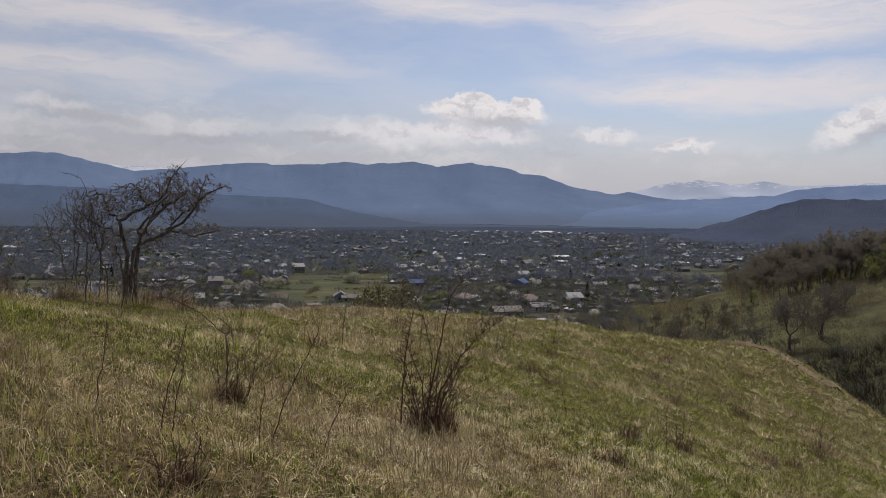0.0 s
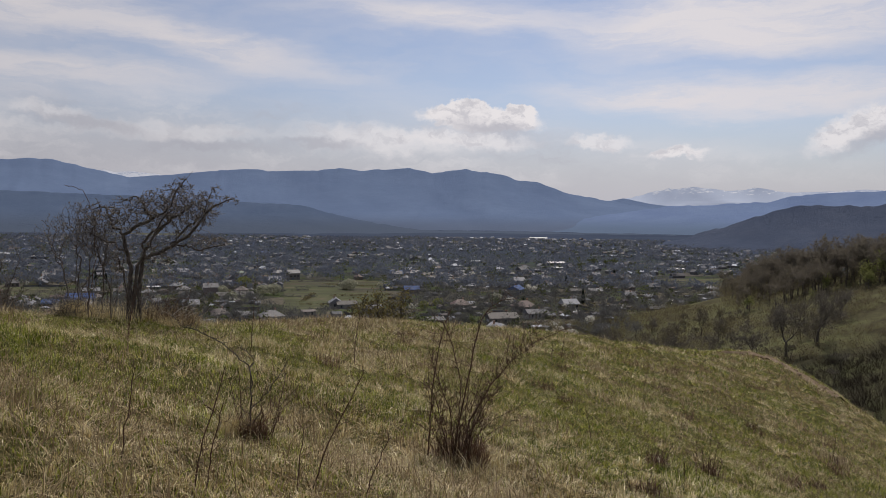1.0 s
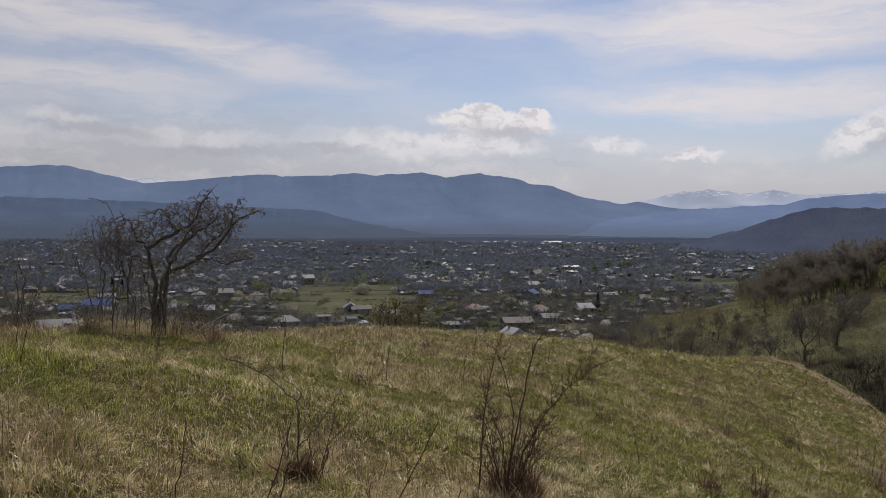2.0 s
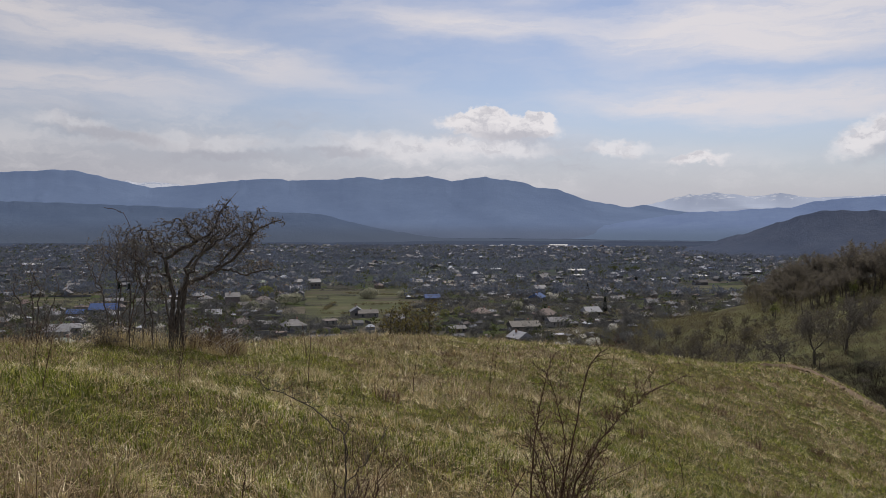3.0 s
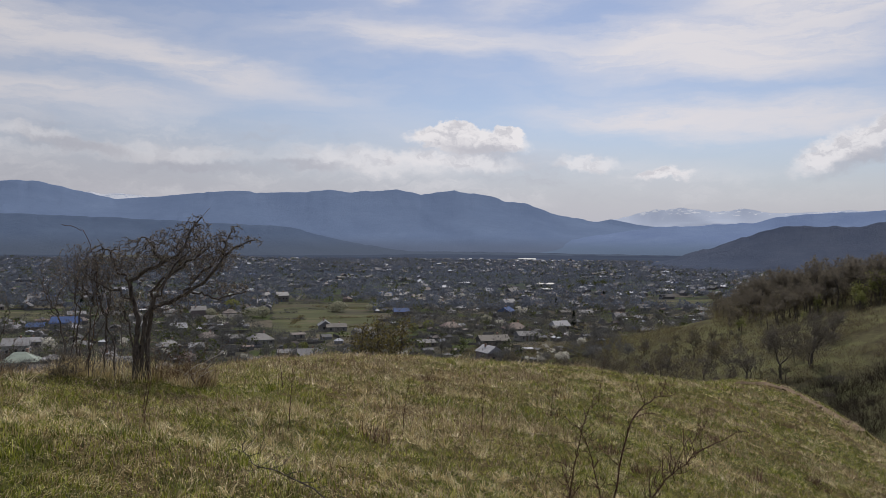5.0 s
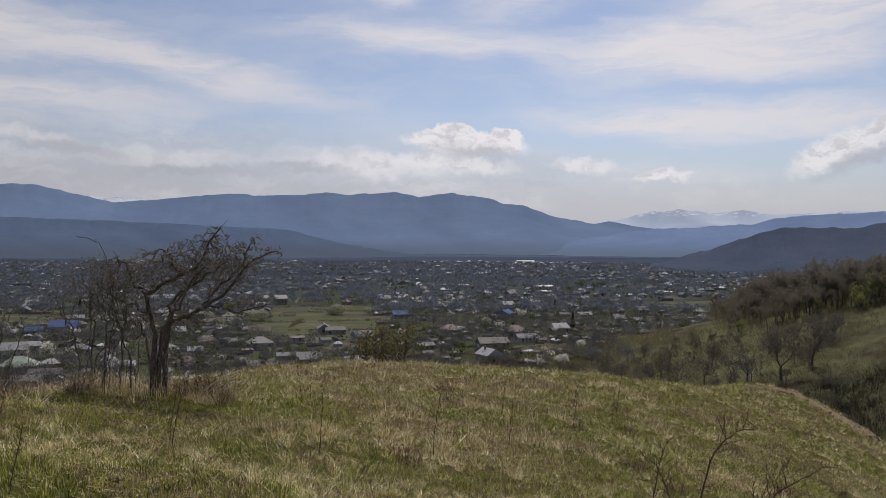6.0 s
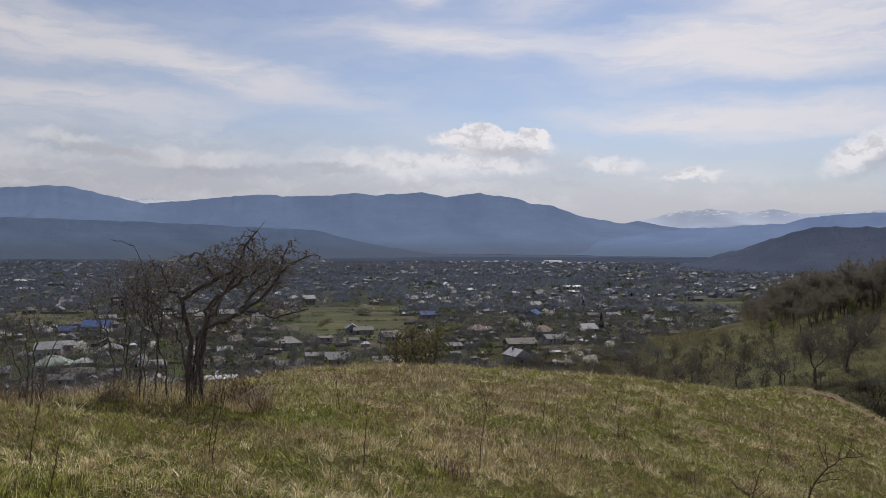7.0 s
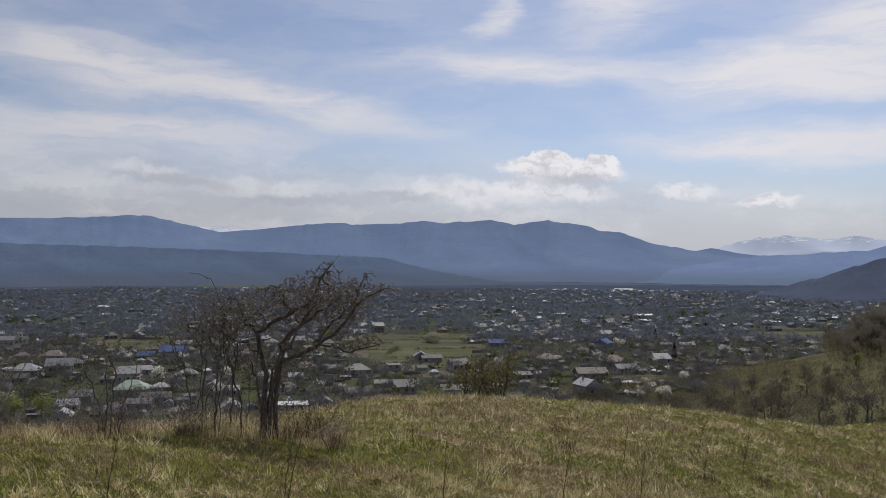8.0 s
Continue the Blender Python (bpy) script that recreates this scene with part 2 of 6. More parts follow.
def mountain_material(name, dark, light, scale, snow=None, foot=None):
    m = Mat(name, 1.0, 0, 0.0)
    n = m.noise(scale, 8, 0.66)
    c = m.ramp(n, (0.32, dark), (0.68, light))
    c = m.mix(m.step(m.noise(scale * 7, 5, 0.7), 0.4, 0.7, 0.0, 0.35), c, dark)
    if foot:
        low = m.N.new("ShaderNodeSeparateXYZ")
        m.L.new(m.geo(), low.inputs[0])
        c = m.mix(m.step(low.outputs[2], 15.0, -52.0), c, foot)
    if snow:
        sep = m.N.new("ShaderNodeSeparateXYZ")
        m.L.new(m.geo(), sep.inputs[0])
        cover = m.step(m.math("ADD", sep.outputs[2], m.math("MULTIPLY", m.noise(0.022, 7, 0.72, stretch=(1, 1, 2.2)), 420.0)), snow - 14, snow + 26, 0.0, 0.8)
        c = m.mix(cover, c, (0.86, 0.88, 0.91))
    m.color(c)
    if not snow:
        m.bump(m.noise(0.05 if scale < 0.01 else 0.13, 6, 0.75), 0.6, 6.0)
    return m.m


def roof_material(name, *cols, rough=0.6, metal=0.0):
    m = Mat(name, rough, metal, 0.25)
    c = m.ramp(m.chance(), *[(i / max(1, len(cols) - 1), q) for i, q in enumerate(cols)])
    worn = m.noise(0.7, 5, 0.7)
    c = m.mix(m.step(worn, 0.4, 0.75, 0.0, 0.6), c, m.mix(1.0, c, (0.55, 0.5, 0.46), "MULTIPLY"))
    wave = m.N.new("ShaderNodeTexWave")
    wave.inputs["Scale"].default_value = 3.0
    m.L.new(m.local(), wave.inputs["Vector"])
    m.color(c)
    m.bump(wave.outputs["Fac"], 0.3, 0.04)
    return m.m


def plain_material(name, *cols, rough=0.8, scale=1.0):
    m = Mat(name, rough, 0, 0.25)
    c = m.ramp(m.chance(), *[(i / max(1, len(cols) - 1), q) for i, q in enumerate(cols)])
    c = m.mix(m.step(m.noise(scale, 5, 0.7), 0.35, 0.8, 0.0, 0.5), c, m.mix(1.0, c, (0.6, 0.57, 0.52), "MULTIPLY"))
    m.color(c)
    return m.m


def island_material(name, *stops, rough=0.7):
    m = Mat(name, rough, 0, 0.4)
    c = m.ramp(m.island(), *stops, hard=True)
    c = m.mix(m.step(m.noise(0.6, 4, 0.7), 0.4, 0.8, 0.0, 0.5), c, m.mix(1.0, c, (0.6, 0.57, 0.54), "MULTIPLY"))
    m.color(c)
    return m.m


def glass_material():
    m = Mat("window_glass", 0.08, 0, 0.6)
    m.color(m.ramp(m.chance(), (0, (0.02, 0.025, 0.03)), (1, (0.05, 0.055, 0.06))))
    return m.m


def field_material():
    m = Mat("spring_grass_field", 0.95, 0, 0.1)
    strips = m.noise(0.05, 6, 0.65, stretch=(0.35, 1.6, 1))
    c = m.ramp(strips, (0.38, (0.090, 0.070, 0.052)), (0.45, (0.050, 0.052, 0.032)), (0.52, (0.062, 0.068, 0.034)), (0.58, (0.078, 0.088, 0.040)), (0.64, (0.12, 0.10, 0.07)))
    m.color(m.mix(m.step(m.noise(0.5, 5, 0.7), 0.4, 0.75, 0.0, 0.5), c, (0.05, 0.052, 0.03)))
    return m.m


GROUND = ground_material()
GREEN_BLADE = blade_material("green_blades", [(0.0, (0.022, 0.028, 0.004)), (0.34, (0.096, 0.118, 0.014)), (0.68, (0.30, 0.33, 0.046)), (1.0, (0.78, 0.76, 0.21))], 0.36)
DRY_BLADE = blade_material("dry_blades", [(0.0, (0.02, 0.014, 0.005)), (0.36, (0.118, 0.076, 0.027)), (0.72, (0.42, 0.31, 0.125)), (1.0, (0.84, 0.72, 0.42))], 0.18)
RUSSET_BLADE = blade_material("russet_blades", [(0.0, (0.05, 0.03, 0.02)), (0.6, (0.17, 0.095, 0.06)), (1.0, (0.38, 0.25, 0.16))], 0.2)
GREY_BLADE = blade_material("bleached_blades", [(0.0, (0.25, 0.175, 0.078)), (0.45, (0.72, 0.58, 0.30)), (1.0, (0.97, 0.88, 0.58))], 0.12, 0.4, 0.5)
MAT_BLADE = blade_material("matted_straw", [(0.0, (0.104, 0.07, 0.038)), (0.5, (0.336, 0.248, 0.144)), (1.0, (0.622, 0.51, 0.311))], 0.2, 0.6, 0.2)
BARK_DARK = bark_material("hawthorn_bark", (0.024, 0.019, 0.016), (0.17, 0.145, 0.125))
BARK_TWIG = bark_material("twig_bark", (0.036, 0.020, 0.014), (0.15, 0.088, 0.060), 60)
HAW_TWIG = bark_material("hawthorn_twig_bark", (0.036, 0.029, 0.025), (0.29, 0.255, 0.225), 40)
GREY_WOOD = bark_material("bleached_wood", (0.30, 0.27, 0.23), (0.62, 0.58, 0.52), 60)
# twig browns paled and greyed, with the haze over the ridge mixed in
WOOD_TWIG = crown_material("hazed_ridge_wood_twigs", [(0.0, (0.132, 0.116, 0.102)), (0.6, (0.175, 0.154, 0.128)), (1.0, (0.225, 0.206, 0.146))], 0.5)
BARK_FAR = bark_material("woodland_bark", (0.045, 0.038, 0.034), (0.12, 0.102, 0.088), 4)
TWIG_FAR = crown_material("bare_twigs", [(0.0, (0.07, 0.062, 0.055)), (0.5, (0.13, 0.115, 0.10)), (1.0, (0.19, 0.17, 0.14))], 0.2)
# blue-grey put into the distant crowns' own colour in place of haze
CROWN_HAZED = crown_material("haze_blue_bare_crowns", [(0.0, (0.106, 0.121, 0.156)), (0.6, (0.132, 0.149, 0.188)), (1.0, (0.167, 0.182, 0.22))], 0.5)
BUD = crown_material("opening_buds", [(0.0, (0.06, 0.034, 0.022)), (0.5, (0.16, 0.11, 0.06)), (1.0, (0.34, 0.29, 0.18))], 0.3)
CROWN_BARE = crown_material("bare_crowns", [(0.0, (0.0741, 0.0754, 0.0748)), (0.6, (0.121, 0.121, 0.12)), (1.0, (0.179, 0.179, 0.172))], 0.45)
CROWN_GREEN = crown_material("young_leaves", [(0.0, (0.045, 0.055, 0.025)), (0.5, (0.085, 0.10, 0.04)), (1.0, (0.14, 0.155, 0.06))], 0.3)
OLIVE_LEAF = crown_material("olive_bush_leaves", [(0.0, (0.07, 0.055, 0.025)), (0.5, (0.15, 0.125, 0.05)), (1.0, (0.26, 0.225, 0.09))], 0.35)
YOUNG_LEAF = crown_material("fresh_bush_leaves", [(0.0, (0.12, 0.13, 0.045)), (0.5, (0.21, 0.225, 0.08)), (1.0, (0.32, 0.33, 0.14))], 0.5)
CROWN_WHITE = crown_material("blossom", [(0.0, (0.40, 0.39, 0.35)), (1.0, (0.78, 0.76, 0.69))], 0.5)
CROWN_CREAM = crown_material("cream_blossom", [(0.0, (0.22, 0.22, 0.16)), (1.0, (0.50, 0.50, 0.39))], 0.5)
CROWN_FIR = crown_material("fir_needles", [(0.0, (0.012, 0.017, 0.014)), (1.0, (0.035, 0.045, 0.032))])
SCRUB = crown_material("scrub_twigs", [(0.0, (0.075, 0.058, 0.040)), (0.45, (0.14, 0.115, 0.075)), (0.8, (0.18, 0.168, 0.085)), (1.0, (0.25, 0.24, 0.115))], 0.5)
# airlight haze is painted into the ranges' blue base colours
MOUNTAIN = mountain_material("haze_tinted_forest", (0.122, 0.170, 0.276), (0.149, 0.204, 0.316), 0.004, foot=(0.108, 0.138, 0.204))
FOOTHILL = mountain_material("haze_tinted_foothill", (0.080, 0.112, 0.180), (0.098, 0.134, 0.206), 0.006, foot=(0.078, 0.10, 0.142))
MID_HILL = mountain_material("haze_tinted_mid_hill", (0.062, 0.079, 0.122), (0.084, 0.101, 0.144), 0.012)
RIGHT_RANGE = mountain_material("haze_tinted_ridge", (0.142, 0.196, 0.330), (0.174, 0.238, 0.376), 0.005, foot=(0.112, 0.154, 0.228))
SNOWY = mountain_material("haze_tinted_snowy_rock", (0.50, 0.565, 0.69), (0.53, 0.595, 0.715), 0.008, snow=392)
WALL = plain_material("house_plaster", (0.302, 0.299, 0.296), (0.158, 0.146, 0.137), (0.396, 0.387, 0.372), (0.187, 0.204, 0.228), (0.202, 0.146, 0.129))
ROOF_SLATE = roof_material("grey_slate_sheet", (0.133, 0.136, 0.154), (0.218, 0.225, 0.249), (0.0936, 0.0932, 0.104), (0.179, 0.178, 0.187), (0.359, 0.371, 0.407))
ROOF_RUST = roof_material("rusty_brown_sheet", (0.0978, 0.0638, 0.0612), (0.136, 0.0918, 0.0855), (0.0808, 0.0612, 0.063), (0.178, 0.149, 0.144))
ROOF_DARK = roof_material("dark_tarred_sheet", (0.045, 0.042, 0.045), (0.07, 0.062, 0.062))
THICKET = crown_material("ravine_twigs", [(0.0, (0.018, 0.015, 0.013)), (0.6, (0.038, 0.030, 0.025)), (1.0, (0.065, 0.055, 0.040))], 0.05)
ROOF_BLUE = roof_material("blue_metal_sheet", (0.04, 0.082, 0.23), (0.052, 0.10, 0.22), rough=0.75)
ROOF_GREEN = roof_material("green_painted_sheet", (0.16, 0.21, 0.17), (0.24, 0.29, 0.25))
ROOF_WHITE = roof_material("galvanised_sheet", (0.42, 0.43, 0.45), (0.55, 0.56, 0.58), rough=0.5)
GLASS = glass_material()
BRICK = plain_material("chimney_brick", (0.26, 0.15, 0.11), (0.33, 0.24, 0.20), scale=4)
PAINTED = plain_material("painted_wood", (0.10, 0.14, 0.20), (0.22, 0.16, 0.12), (0.45, 0.44, 0.42), scale=4)
# slate and sheet colours, cooled with blue to suggest haze over the town
TOWN_ROOFS = island_material("haze_cooled_town_roofs", (0.0, (0.072, 0.0764, 0.0931)), (0.34, (0.115, 0.121, 0.144)), (0.52, (0.0612, 0.0589, 0.0679)), (0.66, (0.101, 0.081, 0.0834)), (0.78, (0.18, 0.195, 0.229)), (0.87, (0.446, 0.471, 0.535)), (0.985, (0.0504, 0.0957, 0.233)))
TOWN_WALLS = island_material("town_walls", (0.0, (0.136, 0.137, 0.147)), (0.4, (0.085, 0.08, 0.0828)), (0.8, (0.221, 0.226, 0.239)))
SOIL = plain_material("bare_soil", (0.15, 0.105, 0.068), (0.20, 0.145, 0.095), rough=0.95, scale=2.5)
ROAD = plain_material("pale_gravel", (0.22, 0.205, 0.185), rough=0.95, scale=0.3)
FIELD = field_material()


# ---- mesh helpers ----
def mesh(name, verts, faces):
    """A mesh from numpy arrays: verts (n, 3), faces (m, 3) or (m, 4)."""
    verts, faces = np.asarray(verts, np.float32), np.asarray(faces, np.int32)
    me = bpy.data.meshes.new(name)
    me.vertices.add(len(verts))
    me.vertices.foreach_set("co", verts.ravel())
    k = faces.shape[1]
    me.loops.add(faces.size)
    me.loops.foreach_set("vertex_index", faces.ravel())
    me.polygons.add(len(faces))
    me.polygons.foreach_set("loop_start", np.arange(0, faces.size, k, dtype=np.int32))
    me.update(calc_edges=True)
    me.polygons.foreach_set("use_smooth", np.zeros(len(faces), dtype=bool))
    return me


def part(name, data, material, parent=None, label="", m=None):
    """Links one mesh (a bmesh, or a finished mesh) as an object, under a thing or a part."""
    if isinstance(data, bmesh.types.BMesh):
        bm, data = data, bpy.data.meshes.new(name)
        bm.to_mesh(data)
        bm.free()
    if material and not data.materials:
        data.materials.append(material)
    ob = new(name, data)
    if parent:
        ob.parent = parent
    if m is not None:
        ob.matrix_basis = m
    return tagged(ob, label)


def shaded(me):
    me.polygons.foreach_set("use_smooth", np.ones(len(me.polygons), dtype=bool))
    return me


def lattice(x, y, seed):
    h = np.sin(x * 127.1 + y * 311.7 + seed * 74.7) * 43758.5453
    return h - np.floor(h)


def vnoise(x, y, size, seed=0):
    """Smooth value noise from -1 to 1 with cells of that size."""
    x, y = np.asarray(x, float) / size, np.asarray(y, float) / size
    i, j = np.floor(x), np.floor(y)
    u, v = x - i, y - j
    u, v = u * u * (3 - 2 * u), v * v * (3 - 2 * v)
    a, b = lattice(i, j, seed), lattice(i + 1, j, seed)
    c, d = lattice(i, j + 1, seed), lattice(i + 1, j + 1, seed)
    return 2 * ((a * (1 - u) + b * u) * (1 - v) + (c * (1 - u) + d * u) * v) - 1


def ease(v, a, b):
    s = np.clip((v - a) / (b - a), 0, 1)
    return s * s * (3 - 2 * s)


# ---- the lie of the land ----
PLAIN = -57.0


def hill(x, y):
    """The grassy spur on which the camera walks: a domed top that rolls off ahead and to the right."""
    x, y = np.asarray(x, float), np.asarray(y, float)
    cx, cy = np.clip(x, -16, 46), np.clip(y, -6, 75)
    z = (-0.4621 - 0.3408 * cx - 0.0952 * cy - 0.01155 * cx * cx + 0.01153 * cx * cy
         + 0.0000753 * cx * cx * cy - 0.0000448 * cx * cy * cy)
    rim = 41.323 - 0.3893 * cx + 0.02677 * cx * cx
    z = z - 0.3419 * 2.9 * np.logaddexp(0, (y - rim) / 2.9)
    z = z - 0.5593 * 3.0 * np.logaddexp(0, (x - 30.78) / 3.0)
    # the steeper face below the brow
    z = z - 0.30 * ease(x, 12, 24) * 4.0 * np.logaddexp(0, (y - rim - 16) / 4.0) - 0.30 * 3.0 * np.logaddexp(0, (x - 38.0) / 3.0)
    z = z + 0.45 * np.exp(-((x - 28.0) / 5.0) ** 2 - ((y - 56.0) / 8.0) ** 2)
    z = z - 0.09 * ease(-x, 5.5, 9.5) * 2.0 * np.logaddexp(0, (y - 14.0) / 2.0)
    z = z - 0.25 * np.maximum(0, -16 - x) - 0.03 * np.maximum(0, -6 - y)
    return z


def spur(x, y):
    """The wooded ridge across the ravine, which runs out into the valley."""
    crest = np.interp(y, [150, 230, 305, 375, 440, 500], [-6, -10, -15, -30, -50, -57])
    return PLAIN + (crest - PLAIN) * ease(x + 6 * vnoise(x, y, 60, 5), 30 + 32 * ease(y, 245, 310), 245) + 1.5 * vnoise(x, y, 35, 6)


def land(x, y):
    x, y = np.asarray(x, float), np.asarray(y, float)
    k = 2.5
    a, b = hill(x, y), spur(x, y)
    base = PLAIN + 0.6 * vnoise(x, y, 90, 7)
    z = k * np.logaddexp(np.logaddexp(a / k, b / k), base / k)
    near = 1 - ease(np.hypot(x, y), 45, 90)
    z = z + near * (0.07 * vnoise(x, y, 1.7, 1) + 0.035 * vnoise(x, y, 0.55, 2) + 0.10 * vnoise(x, y, 5.0, 3))
    # a shallow hollow that holds the briar and the sapling
    z = z - 0.25 * np.exp(-((x + 0.1) / 3.0) ** 2 - ((y - 6.2) / 1.7) ** 2)
    # the worn edge of the hill, where the turf has slipped
    edge = np.exp(-(((x - 30.0 - 0.14 * (y - 54)) / 1.3) ** 2)) * ease(y, 40, 50) * (1 - ease(y, 66, 76))
    return z - 0.25 * edge * (1 + vnoise(x, y, 1.2, 9))


def ground_sheet():
    r = np.append([0.02, 0.12, 0.25], 0.4 * 1.038 ** np.arange(256))
    r = np.append(r[r < 4950], 4950)
    front = np.radians(np.linspace(-46, 46, 290))
    rest = np.radians(np.linspace(46, 314, 74)[1:-1])
    a = np.concatenate([front, rest])
    R, A = np.meshgrid(r, a, indexing="ij")
    X, Y = -0.8 + R * np.sin(A), 0.6 + R * np.cos(A)
    V = np.stack([X, Y, land(X, Y)], -1).reshape(-1, 3)
    n, k = len(r), len(a)
    i, j = np.meshgrid(np.arange(n - 1), np.arange(k), indexing="ij")
    jn = (j + 1) % k
    F = np.stack([i * k + j, (i + 1) * k + j, (i + 1) * k + jn, i * k + jn], -1).reshape(-1, 4)[:, ::-1]
    hub = len(V)
    V = np.vstack([V, [-0.8, 0.6, float(land(-0.8, 0.6))]])
    ends = np.arange(k)
    # the middle of the web, as quads that each span two steps
    T = np.stack([np.full(k // 2, hub), ends[0::2], ends[1::2], (ends[0::2] + 2) % k], -1)
    me = mesh("ground", V, np.vstack([F, T[:, ::-1]]))
    shaded(me)
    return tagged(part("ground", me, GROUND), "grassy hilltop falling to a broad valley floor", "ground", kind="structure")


def ridge(name, label, material, profile, dist, foot, rough, seed, back=250, smooth=True):
    """A mountain range: its crest runs along azimuth and elevation pairs (degrees) at that distance, its slope comes down to the valley at foot."""
    az = np.linspace(-52, 56, 1000)
    pa, pe = np.array(profile).T
    el = np.interp(az, pa, pe)
    k = np.hanning(6)[1:]
    el = np.convolve(np.pad(el, 2, mode="edge"), k / k.sum(), mode="valid")
    crest = 1.3 + dist * np.tan(np.radians(el)) + rough * 0.20 * vnoise(az, az * 0, 0.9, seed) + rough * 0.14 * vnoise(az, az * 0, 0.35, seed + 1)
    s = np.append(np.linspace(0, 0.975, 22), [0.992, 1.0])
    S, A = np.meshgrid(s, np.radians(az), indexing="ij")
    D = foot + (dist - foot) * S + 60 * vnoise(np.degrees(A) + 7 * S, S * 4, 3.0, seed + 2) * (1 - S)
    wide = np.hanning(61)
    even = np.convolve(np.pad(crest, 30, mode="edge"), wide / wide.sum(), mode="valid")
    C = even[None, :] + (crest - even)[None, :] * S ** 5
    X, Y = D * np.sin(A), D * np.cos(A)
    warp = 2.5 * vnoise(np.degrees(A), S * 9, 2.6, seed + 5) + 8.0 * S * (1 + 0.4 * vnoise(np.degrees(A), S * 0, 9, seed + 6))
    gully = vnoise(np.degrees(A) + warp, S * 5, 3.4, seed + 3) + 0.4 * vnoise(np.degrees(A) - warp, S * 8, 1.3, seed + 4)
    Z = PLAIN - 4 + (C - PLAIN + 4) * (0.55 * S + 0.45 * S * S)
    Z = Z + 0.5 * rough * gully * np.sin(np.pi * S) * np.clip((even[None, :] - PLAIN) / 150, 0.1, 1.2)
    Xb, Yb = (dist + back) * np.sin(A[:1]), (dist + back) * np.cos(A[:1])
    X, Y, Z = np.vstack([X, Xb]), np.vstack([Y, Yb]), np.vstack([Z, np.full((1, len(az)), PLAIN - 10)])
    V = np.stack([X, Y, Z], -1).reshape(-1, 3)
    n, m = X.shape
    i, j = np.meshgrid(np.arange(n - 1), np.arange(m - 1), indexing="ij")
    F = np.stack([i * m + j, i * m + j + 1, (i + 1) * m + j + 1, (i + 1) * m + j], -1).reshape(-1, 4)
    me = mesh(name, V, F)
    return tagged(part(name, shaded(me) if smooth else me, material), label, "mountain", kind="structure")


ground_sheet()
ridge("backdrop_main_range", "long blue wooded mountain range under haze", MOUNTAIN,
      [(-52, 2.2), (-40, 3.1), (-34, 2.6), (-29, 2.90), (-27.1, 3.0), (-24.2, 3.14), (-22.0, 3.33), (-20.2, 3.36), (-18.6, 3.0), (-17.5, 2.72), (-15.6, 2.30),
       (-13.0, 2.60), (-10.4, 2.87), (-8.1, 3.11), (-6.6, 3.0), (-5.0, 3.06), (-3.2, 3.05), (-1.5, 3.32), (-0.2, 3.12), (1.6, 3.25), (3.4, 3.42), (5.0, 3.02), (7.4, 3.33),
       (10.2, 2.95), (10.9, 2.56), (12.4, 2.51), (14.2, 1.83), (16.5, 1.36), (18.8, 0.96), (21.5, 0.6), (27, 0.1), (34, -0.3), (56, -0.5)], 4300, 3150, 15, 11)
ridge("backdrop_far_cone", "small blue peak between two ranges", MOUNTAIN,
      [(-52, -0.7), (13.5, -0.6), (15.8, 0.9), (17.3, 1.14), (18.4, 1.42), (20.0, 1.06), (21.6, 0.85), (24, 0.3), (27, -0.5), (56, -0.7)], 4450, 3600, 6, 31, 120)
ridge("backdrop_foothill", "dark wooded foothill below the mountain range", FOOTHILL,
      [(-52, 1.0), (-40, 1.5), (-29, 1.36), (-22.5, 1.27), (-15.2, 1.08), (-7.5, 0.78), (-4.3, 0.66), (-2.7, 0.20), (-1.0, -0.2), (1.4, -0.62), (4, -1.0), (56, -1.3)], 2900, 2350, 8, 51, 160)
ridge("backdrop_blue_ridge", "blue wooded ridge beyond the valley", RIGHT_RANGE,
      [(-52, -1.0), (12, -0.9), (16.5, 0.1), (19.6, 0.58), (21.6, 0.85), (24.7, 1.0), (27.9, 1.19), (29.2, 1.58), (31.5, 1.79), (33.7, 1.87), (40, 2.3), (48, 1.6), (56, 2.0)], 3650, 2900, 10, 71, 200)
ridge("backdrop_mid_hill", "rounded wooded hill at the valley's edge, tinted blue as by haze", MID_HILL,
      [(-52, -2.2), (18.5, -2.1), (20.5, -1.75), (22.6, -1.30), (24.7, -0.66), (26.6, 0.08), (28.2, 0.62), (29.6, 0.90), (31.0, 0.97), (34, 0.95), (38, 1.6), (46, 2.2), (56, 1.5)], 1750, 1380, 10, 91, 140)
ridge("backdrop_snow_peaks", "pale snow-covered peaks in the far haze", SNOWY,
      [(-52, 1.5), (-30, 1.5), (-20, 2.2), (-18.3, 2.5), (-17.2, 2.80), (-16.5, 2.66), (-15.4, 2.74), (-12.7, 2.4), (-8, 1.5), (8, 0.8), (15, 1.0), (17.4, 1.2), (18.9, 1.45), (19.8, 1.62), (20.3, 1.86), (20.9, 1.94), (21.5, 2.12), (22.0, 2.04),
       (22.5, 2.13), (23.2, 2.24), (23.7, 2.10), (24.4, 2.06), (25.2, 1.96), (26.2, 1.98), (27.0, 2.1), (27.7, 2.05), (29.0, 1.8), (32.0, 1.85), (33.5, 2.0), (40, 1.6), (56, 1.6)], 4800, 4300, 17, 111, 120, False)


